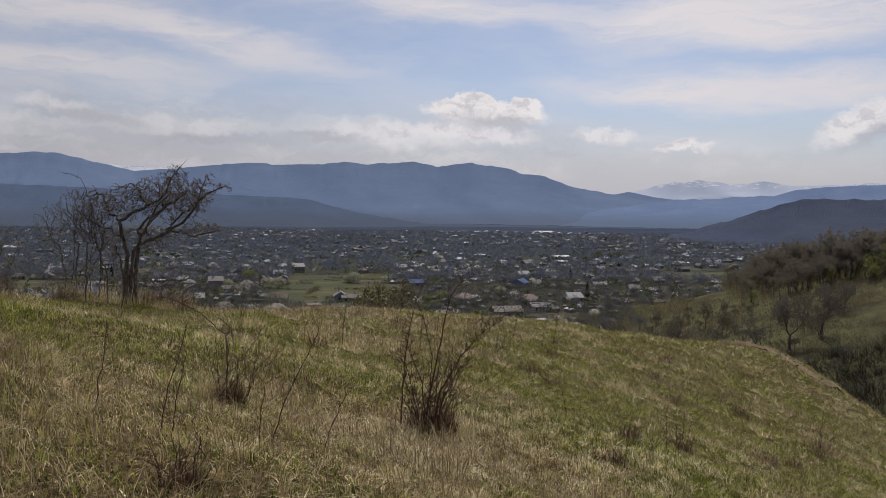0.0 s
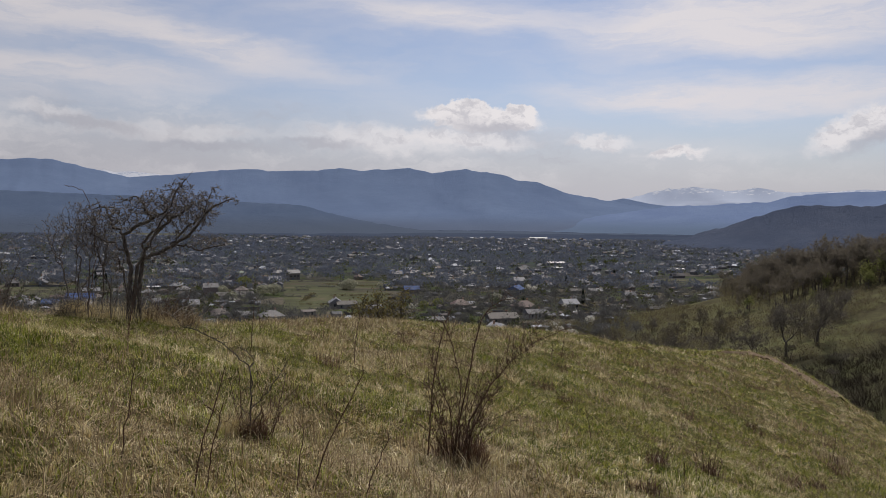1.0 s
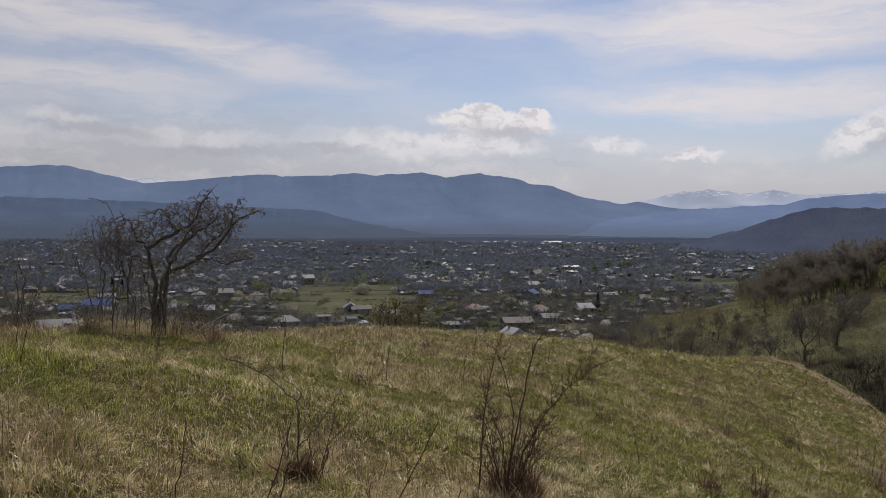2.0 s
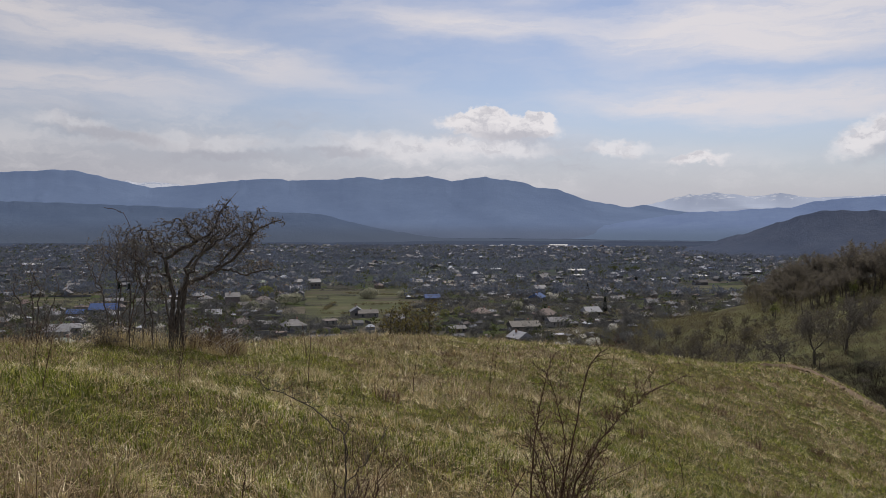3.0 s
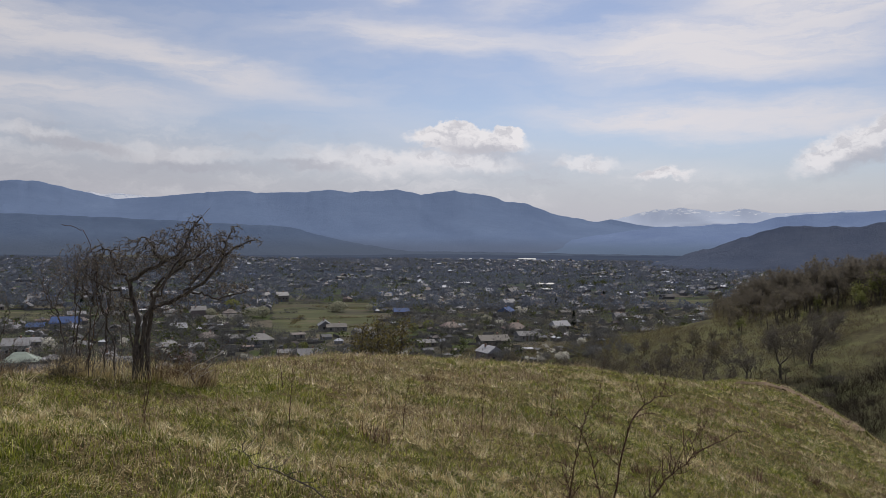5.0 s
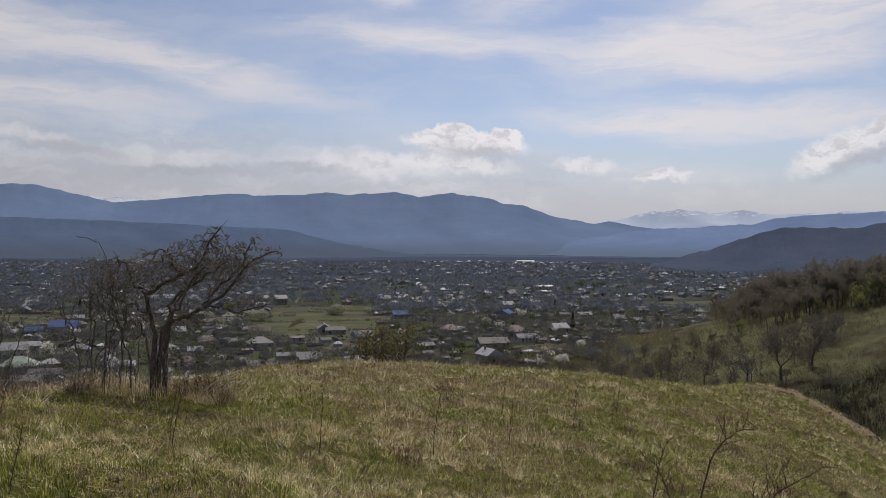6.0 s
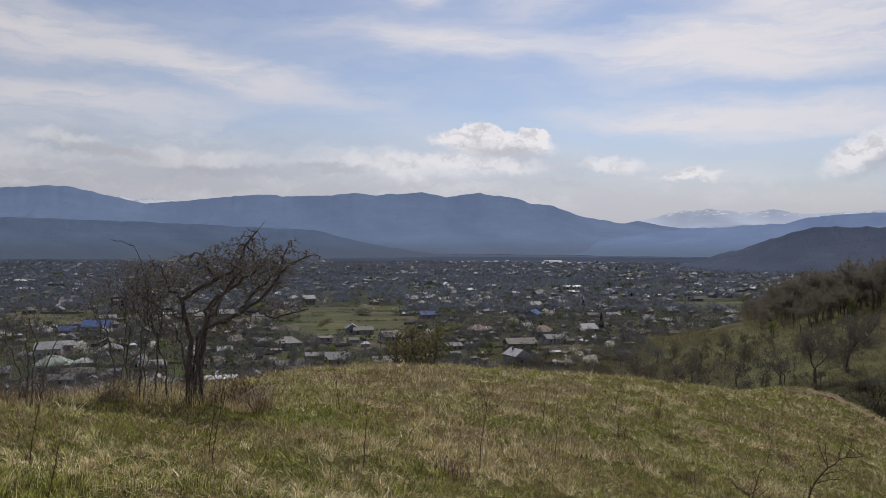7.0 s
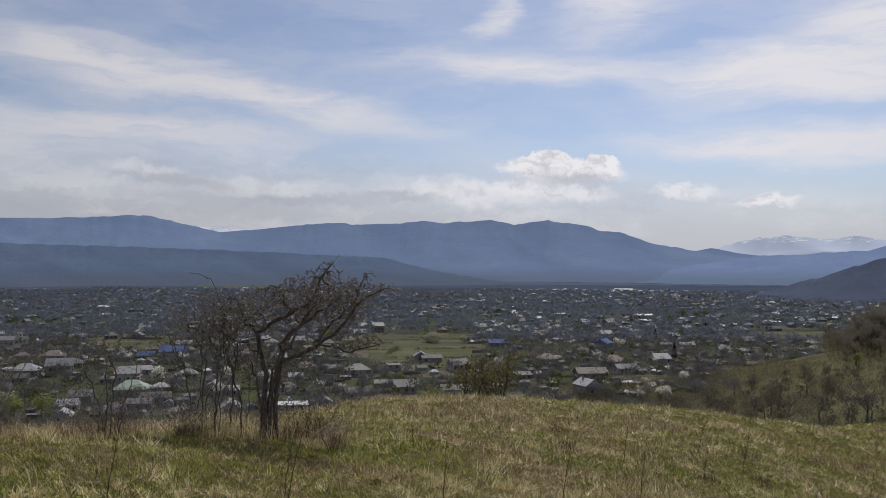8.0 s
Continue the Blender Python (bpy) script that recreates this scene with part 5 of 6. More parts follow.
def bare_tree(name, label, seed, height, spread, detail, x, y, group, leaf=None, rmin=0.03, haze=3, prune=1.0, twig=None):
    """A leafless tree: forking trunk, limbs and a haze of fine twigs."""
    rng = np.random.default_rng(seed)
    e = thing(name, label, "tree", x, y, group=group)
    big, mid, fine = [], [], []
    tips = []

    def limb(p, d, length, r, level):
        q, rr = p, r
        n = 4 if level < 2 else 3
        for k in range(n):
            d = d + rng.normal(0, (0.05 if level == 0 else 0.13) + 0.03 * level, 3) + np.array([0, 0, 0.05])
            d /= np.linalg.norm(d)
            e2 = q + d * length / n
            r2 = rr * (0.90 if k < n - 1 else 0.8)
            (big if level == 0 else mid if level < 3 else fine).append((*q, rr, *e2, r2))
            q, rr = e2, r2
            if level >= 1 and k and level < detail:
                side(q, d, length * 0.55, rr * 0.55, level + 1)
        if level < detail:
            for _ in range(int(rng.integers(2, 4))):
                side(q, d, length * (rng.uniform(0.76, 0.98) if detail > 4 else rng.uniform(0.62, 0.86)), rr * 0.72, level + 1)
        else:
            tips.append(q)

    def side(q, d, length, r, level):
        t = rng.normal(0, 1, 3)
        t -= d * t.dot(d)
        t /= np.linalg.norm(t)
        v = d + t * rng.uniform(0.45, 0.95) * spread
        limb(q, v / np.linalg.norm(v), length, max(r, rmin), level)

    limb(np.array([0, 0, -0.3]), np.array([rng.normal(0, 0.05), 0, 1.0]), height * (0.22 if detail > 4 else 0.30), height * 0.024, 0)
    part("trunk", tubes(big, 7), BARK_FAR, e)
    fuzz("limb_work", tubes(mid, 4 if detail > 3 else 3), BARK_FAR, e)
    t = np.repeat(np.array(tips), haze, 0)
    d = rng.normal(0, 1, t.shape) + (t - np.array([0, 0, height * 0.45])) / height * 1.2
    d = d / np.linalg.norm(d, axis=1, keepdims=True) * rng.uniform(0.5, 1.2, (len(t), 1)) * height * (0.055 if detail > 3 else 0.085)
    side_ = np.cross(d, rng.normal(0, 1, d.shape))
    side_ = side_ / np.linalg.norm(side_, axis=1, keepdims=True) * rmin * 1.3
    V = np.stack([t - side_, t + side_, t + d], 1).reshape(-1, 3)
    sl = mesh("twigs", V, np.arange(len(V)).reshape(-1, 3))
    fuzz("twig_spray", sl, twig or TWIG_FAR, e)
    if fine:
        fine = [f for f in fine if rng.random() < prune]
        fuzz("fine_branchwork", ribbons(rng, fine), twig or TWIG_FAR, e)
    if leaf:
        fuzz("leaf_cover", flakes(rng, tips, 0.22, 2, 0.4), leaf, e)
    return e


def put_tree(proto, x, y, s, turn, sink=0.1):
    return copy_thing(proto, Matrix.LocRotScale((x, y, float(land(x, y)) - sink), Euler((0, 0, turn)), (s, s, s * 1.0)))


def slope_trees():
    rng = np.random.default_rng(51)
    one = bare_tree("bare_tree", "tall spreading leafless tree at the edge of the ravine", 3, 19.5, 0.85, 5, 122.5, 219.0, "trees across the ravine", rmin=0.034, haze=2, prune=0.6)
    two = bare_tree("bare_tree", "upright leafless tree at the edge of the ravine", 7, 21.0, 0.75, 5, 133.0, 221.0, "trees across the ravine", rmin=0.034, haze=2, prune=0.6)
    three = bare_tree("bare_tree", "slim leafless tree on the far slope", 11, 17.0, 0.8, 4, 110.5, 216.0, "trees across the ravine", rmin=0.05, prune=0.35)
    four = bare_tree("budding_tree", "young tree with a haze of olive buds", 17, 16.0, 0.8, 4, 88.0, 205.0, "trees across the ravine", SCRUB, rmin=0.05, prune=0.3)
    dark = bare_tree("bare_tree", "dense dark leafless tree below the brow", 23, 12.5, 1.0, 4, 74.5, 182.0, "trees across the ravine", rmin=0.055, prune=0.35)
    # along the ravine
    for x, y, s, p in ((116, 224, 0.55, three), (104, 222, 0.6, dark), (98, 214, 0.8, dark), (92, 200, 0.6, three), (82, 195, 0.8, dark), (152, 240, 0.6, one),
                       (66, 175, 0.7, four), (58, 168, 0.6, dark), (52, 180, 0.7, four), (125, 196, 0.55, dark), (118, 188, 0.5, dark),
                       (80, 243, 1.1, dark), (92, 239, 1.25, dark), (98, 236, 0.9, three), (106, 233, 1.05, dark), (113, 231, 0.9, dark), (70, 262, 0.8, four), (78, 275, 0.75, four), (88, 268, 0.85, four),
                       (97, 284, 0.7, four), (104, 262, 0.75, four), (112, 276, 0.8, four), (120, 258, 0.6, four), (84, 300, 0.8, four), (60, 300, 0.8, four), (48, 285, 0.9, dark), (128, 290, 0.7, four), (100, 310, 0.8, three), (66, 330, 0.7, four)):
        put_tree(p, x, y, s, rng.uniform(0, 6.28))
    # bushes and young trees over the near face of the ridge
    for _ in range(150):
        x, y = rng.uniform(62, 166), rng.uniform(214, 335)
        if not 13 < math.degrees(math.atan2(x, y)) < 33:
            continue
        put_tree((four, dark, four, three)[int(rng.integers(4))], x, y, rng.uniform(0.18, 0.5), rng.uniform(0, 6.28))
    # the wood on the ridge
    n = 0
    low_bare = bare_tree("bare_tree", "bare brown woodland tree on the ridge", 31, 15.0, 0.85, 3, 178.0, 300.0, "wood on the ridge", rmin=0.055, haze=13, twig=WOOD_TWIG)
    low_olive = bare_tree("budding_tree", "woodland tree with olive buds on the ridge", 37, 14.0, 0.9, 3, 160.0, 318.0, "wood on the ridge", SCRUB, rmin=0.055, haze=11, twig=WOOD_TWIG)
    low_tall = bare_tree("bare_tree", "slim bare woodland tree on the ridge", 41, 17.0, 0.7, 3, 194.0, 292.0, "wood on the ridge", rmin=0.055, haze=13, twig=WOOD_TWIG)
    protos = (low_bare, low_olive, low_tall, low_bare, low_olive, low_tall)
    rest = collections.defaultdict(list)
    while n < 620:
        y = rng.uniform(245, 470)
        deep = rng.uniform(0, 45) if n % 3 else rng.uniform(0, 120)
        x = float(wood_edge(y)) + rng.normal(0, 4) + deep
        z = float(land(x, y))
        if z < -53 or not 24.0 < math.degrees(math.atan2(x, y)) < 40:
            continue
        p = protos[int(rng.integers(len(protos)))]
        s, turn = rng.uniform(0.55, 1.3) * float(np.interp(x, [152, 170, 200], [0.42, 0.68, 1.10])), rng.uniform(0, 6.28)
        n += 1
        if deep < 18 and y < 345:
            put_tree(p, x, y, s, turn)
            continue
        m = np.array(Matrix.LocRotScale((x, y, z - 0.1), Euler((0, 0, turn)), (s, s, s)))
        for o in p.children:
            rest[o.data].append(m)
    # the depth of the wood, joined
    e = tagged(new("ridge_wood"), "bare brown wood covering the ridge", "wood", kind="stuff")
    for k, (data, places) in enumerate(rest.items()):
        v, f, c = np.empty(len(data.vertices) * 3), np.empty(len(data.loops), np.int64), len(data.vertices)
        data.vertices.foreach_get("co", v)
        data.loops.foreach_get("vertex_index", f)
        side = len(data.polygons[0].vertices)
        v = np.c_[v.reshape(-1, 3), np.ones(c)]
        V = np.vstack([(v @ m.T)[:, :3] for m in places])
        F = np.vstack([f.reshape(-1, side) + c * q for q in range(len(places))])
        fuzz("branchwork", mesh("branchwork", V, F), data.materials[0], e)


def wood_edge(y):
    """How far to the right the wood on the ridge begins."""
    return np.interp(y, [245, 286, 300, 319, 360, 470], [215, 190, 172, 160, 176, 226])


def sticks(rng, x, y, z, height, width, count, fan):
    """Bushes of upright twigs: slivers that fan out from each foot."""
    n = len(x)
    h = np.repeat(height, count) * rng.uniform(0.5, 1.15, n * count)
    bx, by, bz = np.repeat(x, count), np.repeat(y, count), np.repeat(z, count)
    a = rng.uniform(0, 6.28, n * count)
    t = np.abs(rng.normal(0, fan, n * count))
    f = np.repeat(height, count) * 0.35 * np.sqrt(rng.random(n * count))
    p = np.stack([bx + f * np.cos(a), by + f * np.sin(a), bz], 1)
    q = p + np.stack([np.cos(a) * t * h, np.sin(a) * t * h, h], 1)
    s = rng.uniform(0, 3.14, n * count)
    w = np.stack([np.cos(s), np.sin(s) * 0.4, np.zeros(n * count)], 1) * np.repeat(width, count)[:, None]
    V = np.stack([p - w, p + w, q], 1).reshape(-1, 3)
    return V


def scrub():
    """Twiggy brush in the ravine, under the brow and on the far slope."""
    rng = np.random.default_rng(61)
    m = 24000
    x, y = rng.uniform(-190, 330, m), rng.uniform(75, 400, m)
    az = np.degrees(np.arctan2(x, y))
    z = land(x, y)
    patch = vnoise(x, y, 28, 71) + 0.6 * vnoise(x, y, 9, 72)
    ravine = np.exp(-(((x - 62 - 0.17 * (y - 100)) / 30) ** 2))
    keep = (az > np.interp(y, [100, 330], [-10, 8])) & (az < 40) & (patch + 1.6 * ravine + 0.5 * (x > 55) * (x < 150) * (y > 150) * (y < 260) + 0.35 * (y > 250) * (x < 150) + 0.12 * (x > 90) * (y > 205) + 1.3 * (x > wood_edge(y) - 8) * (y > 245) > -0.05)
    keep &= ~((x > 76 + 0.12 * (y - 105)) & (x < 120 + 0.32 * (y - 105)) & (y < 205))
    x, y, z = x[keep], y[keep], z[keep]
    h = rng.uniform(0.9, 2.6, len(x)) * (1 + 0.6 * vnoise(x, y, 20, 73)) * np.interp(y, [80, 180, 300], [0.9, 1.3, 1.9]) * (1 + 1.3 * (x > wood_edge(y) - 10) * (x < wood_edge(y) + 30) * (y > 245))
    V = sticks(rng, x, y, z - 0.1, h * 0.9, 0.02 + 0.0001 * y, 7, 0.8)
    c = np.repeat(np.stack([x, y, z + h * 0.45], 1), 13, 0)
    c = c + rng.normal(0, 0.26, c.shape) * np.repeat(h, 13)[:, None] * np.array([1.25, 1.25, 0.85])
    leaf = flakes(rng, c, 0.22)
    v = np.empty(len(leaf.vertices) * 3, np.float32)
    leaf.vertices.foreach_get("co", v)
    bpy.data.meshes.remove(leaf)
    V = np.vstack([V, v.reshape(-1, 3)])
    tagged(part("scrub", mesh("scrub", V, np.arange(len(V)).reshape(-1, 3)), SCRUB), "tangled bare scrub on the slopes below the hill", "scrub", kind="stuff")


def thicket():
    """The dark tangle of thorn at the bottom of the ravine."""
    rng = np.random.default_rng(67)
    m = 4600
    x, y = rng.uniform(70, 165, m), rng.uniform(105, 232, m)
    keep = (x > 72 + 0.12 * (y - 105)) & (x < 118 + 0.32 * (y - 105)) & ((y < 200) | (x < 128)) & (y < 212) & (vnoise(x, y, 16, 81) > -0.55)
    x, y = x[keep], y[keep]
    h = rng.uniform(1.6, 4.6, len(x)) * (1 + 0.4 * vnoise(x, y, 11, 83))
    V = sticks(rng, x, y, land(x, y) - 0.1, h, 0.028 + 0 * x, 30, 1.0)
    tagged(part("ravine_thicket", mesh("thicket", V, np.arange(len(V)).reshape(-1, 3)), THICKET), "dark bare thorn thicket filling the ravine", "thicket", kind="stuff")


# ---- the town ----
def boxed(bm, x0, x1, y0, y1, z0, z1):
    v = [bm.verts.new((x, y, z)) for z in (z0, z1) for y in (y0, y1) for x in (x0, x1)]
    for f in ((0, 2, 3, 1), (4, 5, 7, 6), (0, 1, 5, 4), (1, 3, 7, 5), (3, 2, 6, 7), (2, 0, 4, 6)):
        bm.faces.new([v[i] for i in f])


def solid_roof(w, d, z, rise, hip, over=0.45, thick=0.16):
    """A pitched roof slab with eaves, closed below; hip: how far the ridge ends stand in."""
    bm = bmesh.new()
    W, D = w / 2 + over, d / 2 + over
    low = [bm.verts.new(p) for p in ((-W, -D, z - 0.12), (W, -D, z - 0.12), (W, D, z - 0.12), (-W, D, z - 0.12))]
    eav = [bm.verts.new(p) for p in ((-W, -D, z + thick - 0.12), (W, -D, z + thick - 0.12), (W, D, z + thick - 0.12), (-W, D, z + thick - 0.12))]
    r = max(0.02, W - hip)
    top = [bm.verts.new((-r, 0, z + rise)), bm.verts.new((r, 0, z + rise))]
    bm.faces.new(low[::-1])
    for i in range(4):
        bm.faces.new((low[i], low[(i + 1) % 4], eav[(i + 1) % 4], eav[i]))
    bm.faces.new((eav[0], eav[1], top[1], top[0]))
    bm.faces.new((eav[2], eav[3], top[0], top[1]))
    bm.faces.new((eav[1], eav[2], top[1]))
    bm.faces.new((eav[3], eav[0], top[0]))
    return bm


def house(name, label, w, d, h, rise, hip, roof, category="house"):
    e = tagged(new(name), label, category, "houses of the town")
    bm = bmesh.new()
    boxed(bm, -w / 2, w / 2, -d / 2, d / 2, -0.6, h)
    wall = part("wall", bm, WALL, e)
    part("roof", solid_roof(w, d, h, rise, hip), roof, e)
    if category == "house":
        bm = bmesh.new()
        boxed(bm, -0.35, 0.35, -0.35, 0.35, h + rise * 0.3, h + rise + 0.7)
        stack = part("chimney", bm, BRICK, e, m=pose(w * 0.18, d * 0.12, 0))
        bm = bmesh.new()
        boxed(bm, -0.42, 0.42, -0.42, 0.42, h + rise + 0.7, h + rise + 0.82)
        part("cap", bm, BRICK, stack)
    pane = bpy.data.meshes.new("window")
    bm = bmesh.new()
    boxed(bm, -0.55, 0.55, -0.06, 0.06, -0.7, 0.7)
    bm.to_mesh(pane), bm.free()
    pane.materials.append(GLASS)
    for u in ([-0.3, 0.05, 0.33] if w > 8 else [-0.22, 0.22]):
        part("window", pane, None, wall, m=pose(u * w, -d / 2, h * 0.56))
    part("window", pane, None, wall, m=pose(-w / 2, 0.1 * d, h * 0.56, 0, 0, 90))
    part("window", pane, None, wall, m=pose(w / 2, -0.1 * d, h * 0.56, 0, 0, 90))
    bm = bmesh.new()
    boxed(bm, -0.5, 0.5, -0.05, 0.05, -0.6, 2.0)
    part("door", bm, PAINTED, wall, m=pose(-0.12 * w, -d / 2, 0))
    return e


def crown(rng, n, r, h):
    """Leafy or twiggy clumps gathered into an uneven crown, with a trunk below."""
    k = 9
    cen = rng.normal(0, 0.42, (k, 3)) * np.array([r, r, h * 0.30]) + np.array([0, 0, h * 0.60])
    c = cen[rng.integers(0, k, n)] + rng.normal(0, 0.26, (n, 3)) * np.array([r, r, h * 0.35])
    c[:, 2] = np.maximum(c[:, 2], h * 0.16)
    return c


def town_tree(name, label, seed, r, h, material, n=170, size=0.42):
    rng = np.random.default_rng(seed)
    e = tagged(new(name), label, "tree", "garden trees")
    part("trunk", tubes([(0, 0, -0.4, 0.16, 0.05, 0, h * 0.35, 0.12), (0.05, 0, h * 0.35, 0.11, 0.3, 0.1, h * 0.62, 0.05), (0.05, 0, h * 0.35, 0.10, -0.35, -0.1, h * 0.66, 0.05)], 5), BARK_FAR, e)
    c = crown(rng, n, r, h)
    part("crown", twigs(rng, c, 1.3, 0.055, (0, 0, h * 0.35)) if material is CROWN_BARE else flakes(rng, c, size), material, e)
    return e


def domed_tree(name, label, seed, r, h, material, n=900, size=0.30):
    """A tree whose crown of blossom or new leaf hangs as a dome nearly to the ground."""
    rng = np.random.default_rng(seed)
    e = tagged(new(name), label, "tree", "garden trees")
    part("trunk", tubes([(0, 0, -0.4, 0.18, 0.05, 0, h * 0.4, 0.12), (0.05, 0, h * 0.4, 0.11, 0.3, 0.1, h * 0.7, 0.05), (0.05, 0, h * 0.4, 0.10, -0.35, -0.1, h * 0.72, 0.05)], 5), BARK_FAR, e)
    d = rng.normal(0, 1, (n, 3))
    d /= np.linalg.norm(d, axis=1, keepdims=True)
    lump = 1 + 0.16 * vnoise(d[:, 0] * 3 + d[:, 2] * 2, d[:, 1] * 3 - d[:, 2], 1.0, seed)
    c = d * (rng.uniform(0.55, 1.0, n) ** 0.5 * lump)[:, None] * np.array([r, r, h * 0.46]) + np.array([0, 0, h * 0.54])
    part("crown", flakes(rng, c, size), material, e)
    return e


def fir(x, y, h):
    rng = np.random.default_rng(77)
    e = thing("fir_tree", "dark narrow fir among the gardens", "tree", x, y)
    part("trunk", tubes([(0, 0, -0.3, 0.22, 0, 0, h * 0.95, 0.03)], 6), BARK_FAR, e)
    t = np.sqrt(rng.random(700))
    a, q = rng.uniform(0, 6.28, 700), (0.35 + 0.65 * rng.random(700)) * 0.17 * h * t + 0.1
    part("crown", flakes(rng, np.stack([q * np.cos(a), q * np.sin(a), h * (1 - 0.93 * t)], 1), 0.42), CROWN_FIR, e)
    return e


def town():
    rng = np.random.default_rng(83)
    kinds = [
        house("house", "whitewashed cottage under a grey slate hip roof", 10.5, 8.5, 3.1, 2.6, 4.2, ROOF_SLATE),
        house("house", "cottage under a worn grey gable roof", 9.5, 7.5, 3.0, 2.8, 0.2, ROOF_SLATE),
        house("house", "long low house under a pale sheet roof", 13.0, 7.5, 2.9, 2.2, 0.2, ROOF_SLATE),
        house("house", "brick house under a rusty brown roof", 10.0, 8.0, 3.2, 2.7, 3.8, ROOF_RUST),
        house("house", "house under a green painted hip roof", 10.0, 8.0, 3.1, 2.6, 4.0, ROOF_GREEN),
        house("house", "two-storey house under a grey gable roof", 10.0, 8.5, 5.6, 2.9, 0.2, ROOF_SLATE),
        house("house", "house under a bright blue metal roof", 12.0, 9.0, 3.2, 2.8, 0.2, ROOF_BLUE),
        house("house", "long low house under a dark tarred roof", 13.0, 7.5, 2.9, 2.2, 0.2, ROOF_DARK),
        house("shed", "long shed under a bright galvanised roof", 13.0, 5.5, 2.6, 1.1, 0.2, ROOF_WHITE, "shed"),
        house("shed", "low farm shed under a dark sheet roof", 8.0, 4.5, 2.3, 0.9, 0.2, ROOF_RUST, "shed"),
    ]
    used = {}

    def build(k, x, y, turn, s=1.0):
        q = s / used.get(k, 1.0)
        m = Matrix.LocRotScale((x, y, float(land(x, y)) + 0.05), Euler((0, 0, radians(turn))), (q, q, q))
        if k in used:
            return copy_thing(kinds[k], m)
        used[k] = s
        kinds[k].matrix_basis = m
        return kinds[k]

    # houses that stand out: place, kind, turn, length of the house
    span = [10.5, 9.5, 13.0, 10.0, 10.0, 10.0, 12.0, 13.0, 13.0, 8.0]
    marks = [(-136.3, 349, 4, 12, 13.5), (-149.8, 379, 5, 15, 10.5), (-129, 364, 0, 20, 7.5), (-120.5, 334, 7, 14, 12.0), (-123.3, 322, 2, 12, 11.0), (-170, 502, 6, 6, 15.0), (-183, 492, 6, 8, 10.0), (-198, 494, 0, 20, 9.5),
             (-46.8, 421, 0, 20, 12.0), (-62, 441, 2, 12, 9.0), (-19.4, 366, 1, 8, 10.0), (-59.6, 699, 5, 20, 10.0), (-71.4, 361, 3, 15, 8.0), (-96.7, 353, 2, 12, 11.0), (-103.9, 359, 1, 100, 9.0),
             (35, 569, 6, 5, 11.0), (111, 571, 6, 60, 12.5), (31, 737, 6, 10, 11.5), (72.7, 411, 7, 8, 15.5), (94, 457, 3, 12, 12.5), (-9.5, 485, 7, 12, 12.0), (-16, 489, 1, 95, 10.0), (207, 840, 8, 4, 14.0), (151.7, 463, 7, 10, 9.0),
             (38, 416, 2, 18, 9.5), (95, 430, 2, 14, 12.5), (125, 474, 1, 16, 10.0), (-212, 406, 0, 15, 13.0), (-204, 425, 1, 18, 12.5), (-232.6, 477, 3, 10, 11.5), (-367, 873, 8, 8, 15.0), (-193, 480, 0, 14, 9.5), (-229, 424, 8, 10, 10.0),
             (222, 905, 8, 4, 19.0), (-432, 1030, 8, 10, 18.0), (330, 815, 8, 0, 15.0), (-88, 400, 0, 25, 10.5), (-75, 430, 3, 25, 10.0), (-160, 420, 2, 14, 12.0), (6, 440, 1, 20, 10.0), (58, 470, 3, 12, 11.0), (-30, 450, 9, 12, 8.0)]
    for x, y, k, turn, size in marks:
        build(k, x, y, turn, size / span[k])
    taken = np.array([(a, b) for a, b, *_ in marks], float)
    box = lambda x, y, a, b, c, d: (x > a) & (x < b) & (y > c) & (y < d)
    meadow = lambda x, y: box(x + 14 * vnoise(x, y, 30, 15), y + 14 * vnoise(x, y, 25, 16), -62, 20, 455, 690) | box(x, y, -264, -200, 556, 616) | box(x, y, 258, 348, 636, 732) | box(x, y, -222, -118, 630, 670)
    # the other houses, on streets that run askew to the view
    c, s = math.cos(radians(17)), math.sin(radians(17))
    u, v = np.meshgrid(np.arange(-1700, 1900, 19.0), np.arange(-300, 2300, 27.0))
    u, v = u.ravel() + rng.normal(0, 3.0, u.size), v.ravel() + rng.normal(0, 4.0, v.size)
    x, y = c * u - s * v, s * u + c * v
    az = np.degrees(np.arctan2(x, y))
    dist = np.hypot(x, y)
    ok = (y > np.interp(x, [-60, 20, 120], [285, 340, 372])) & (dist < 1960 + 150 * vnoise(x, y, 200, 3)) & (az > -37) & (az < 38) & (rng.random(len(x)) < np.interp(dist, [350, 600, 900, 1800], [0.80, 0.74, 0.56, 0.52])) & ~meadow(x, y)
    ok &= land(x, y) < -49
    ok &= vnoise(x, y, 170, 13) > -0.62
    x, y, dist = x[ok], y[ok], dist[ok]
    far = np.min(np.hypot(x[:, None] - taken[:, 0], y[:, None] - taken[:, 1]), 1) > 14
    x, y, dist = x[far], y[far], dist[far]
    order = np.argsort(dist)
    x, y, dist = x[order], y[order], dist[order]
    n_near = 290
    weights = np.array([0.20, 0.22, 0.14, 0.12, 0.012, 0.04, 0.006, 0.09, 0.02, 0.12])
    for i in range(n_near):
        k = int(rng.choice(10, p=weights / weights.sum()))
        build(k, x[i], y[i], 17 + rng.choice([0, 90, 180]) + rng.normal(0, 6), rng.uniform(0.62, 1.02))
    # farther streets, too small to tell part from part
    V, Fr, Vw = [], [], []
    in_gardens = lambda a, b: abs(math.degrees(math.atan2(a, b))) < 36 and not meadow(a, b) and land(a, b) < -51 and b > np.interp(a, [-60, 20, 120], [300, 330, 360])
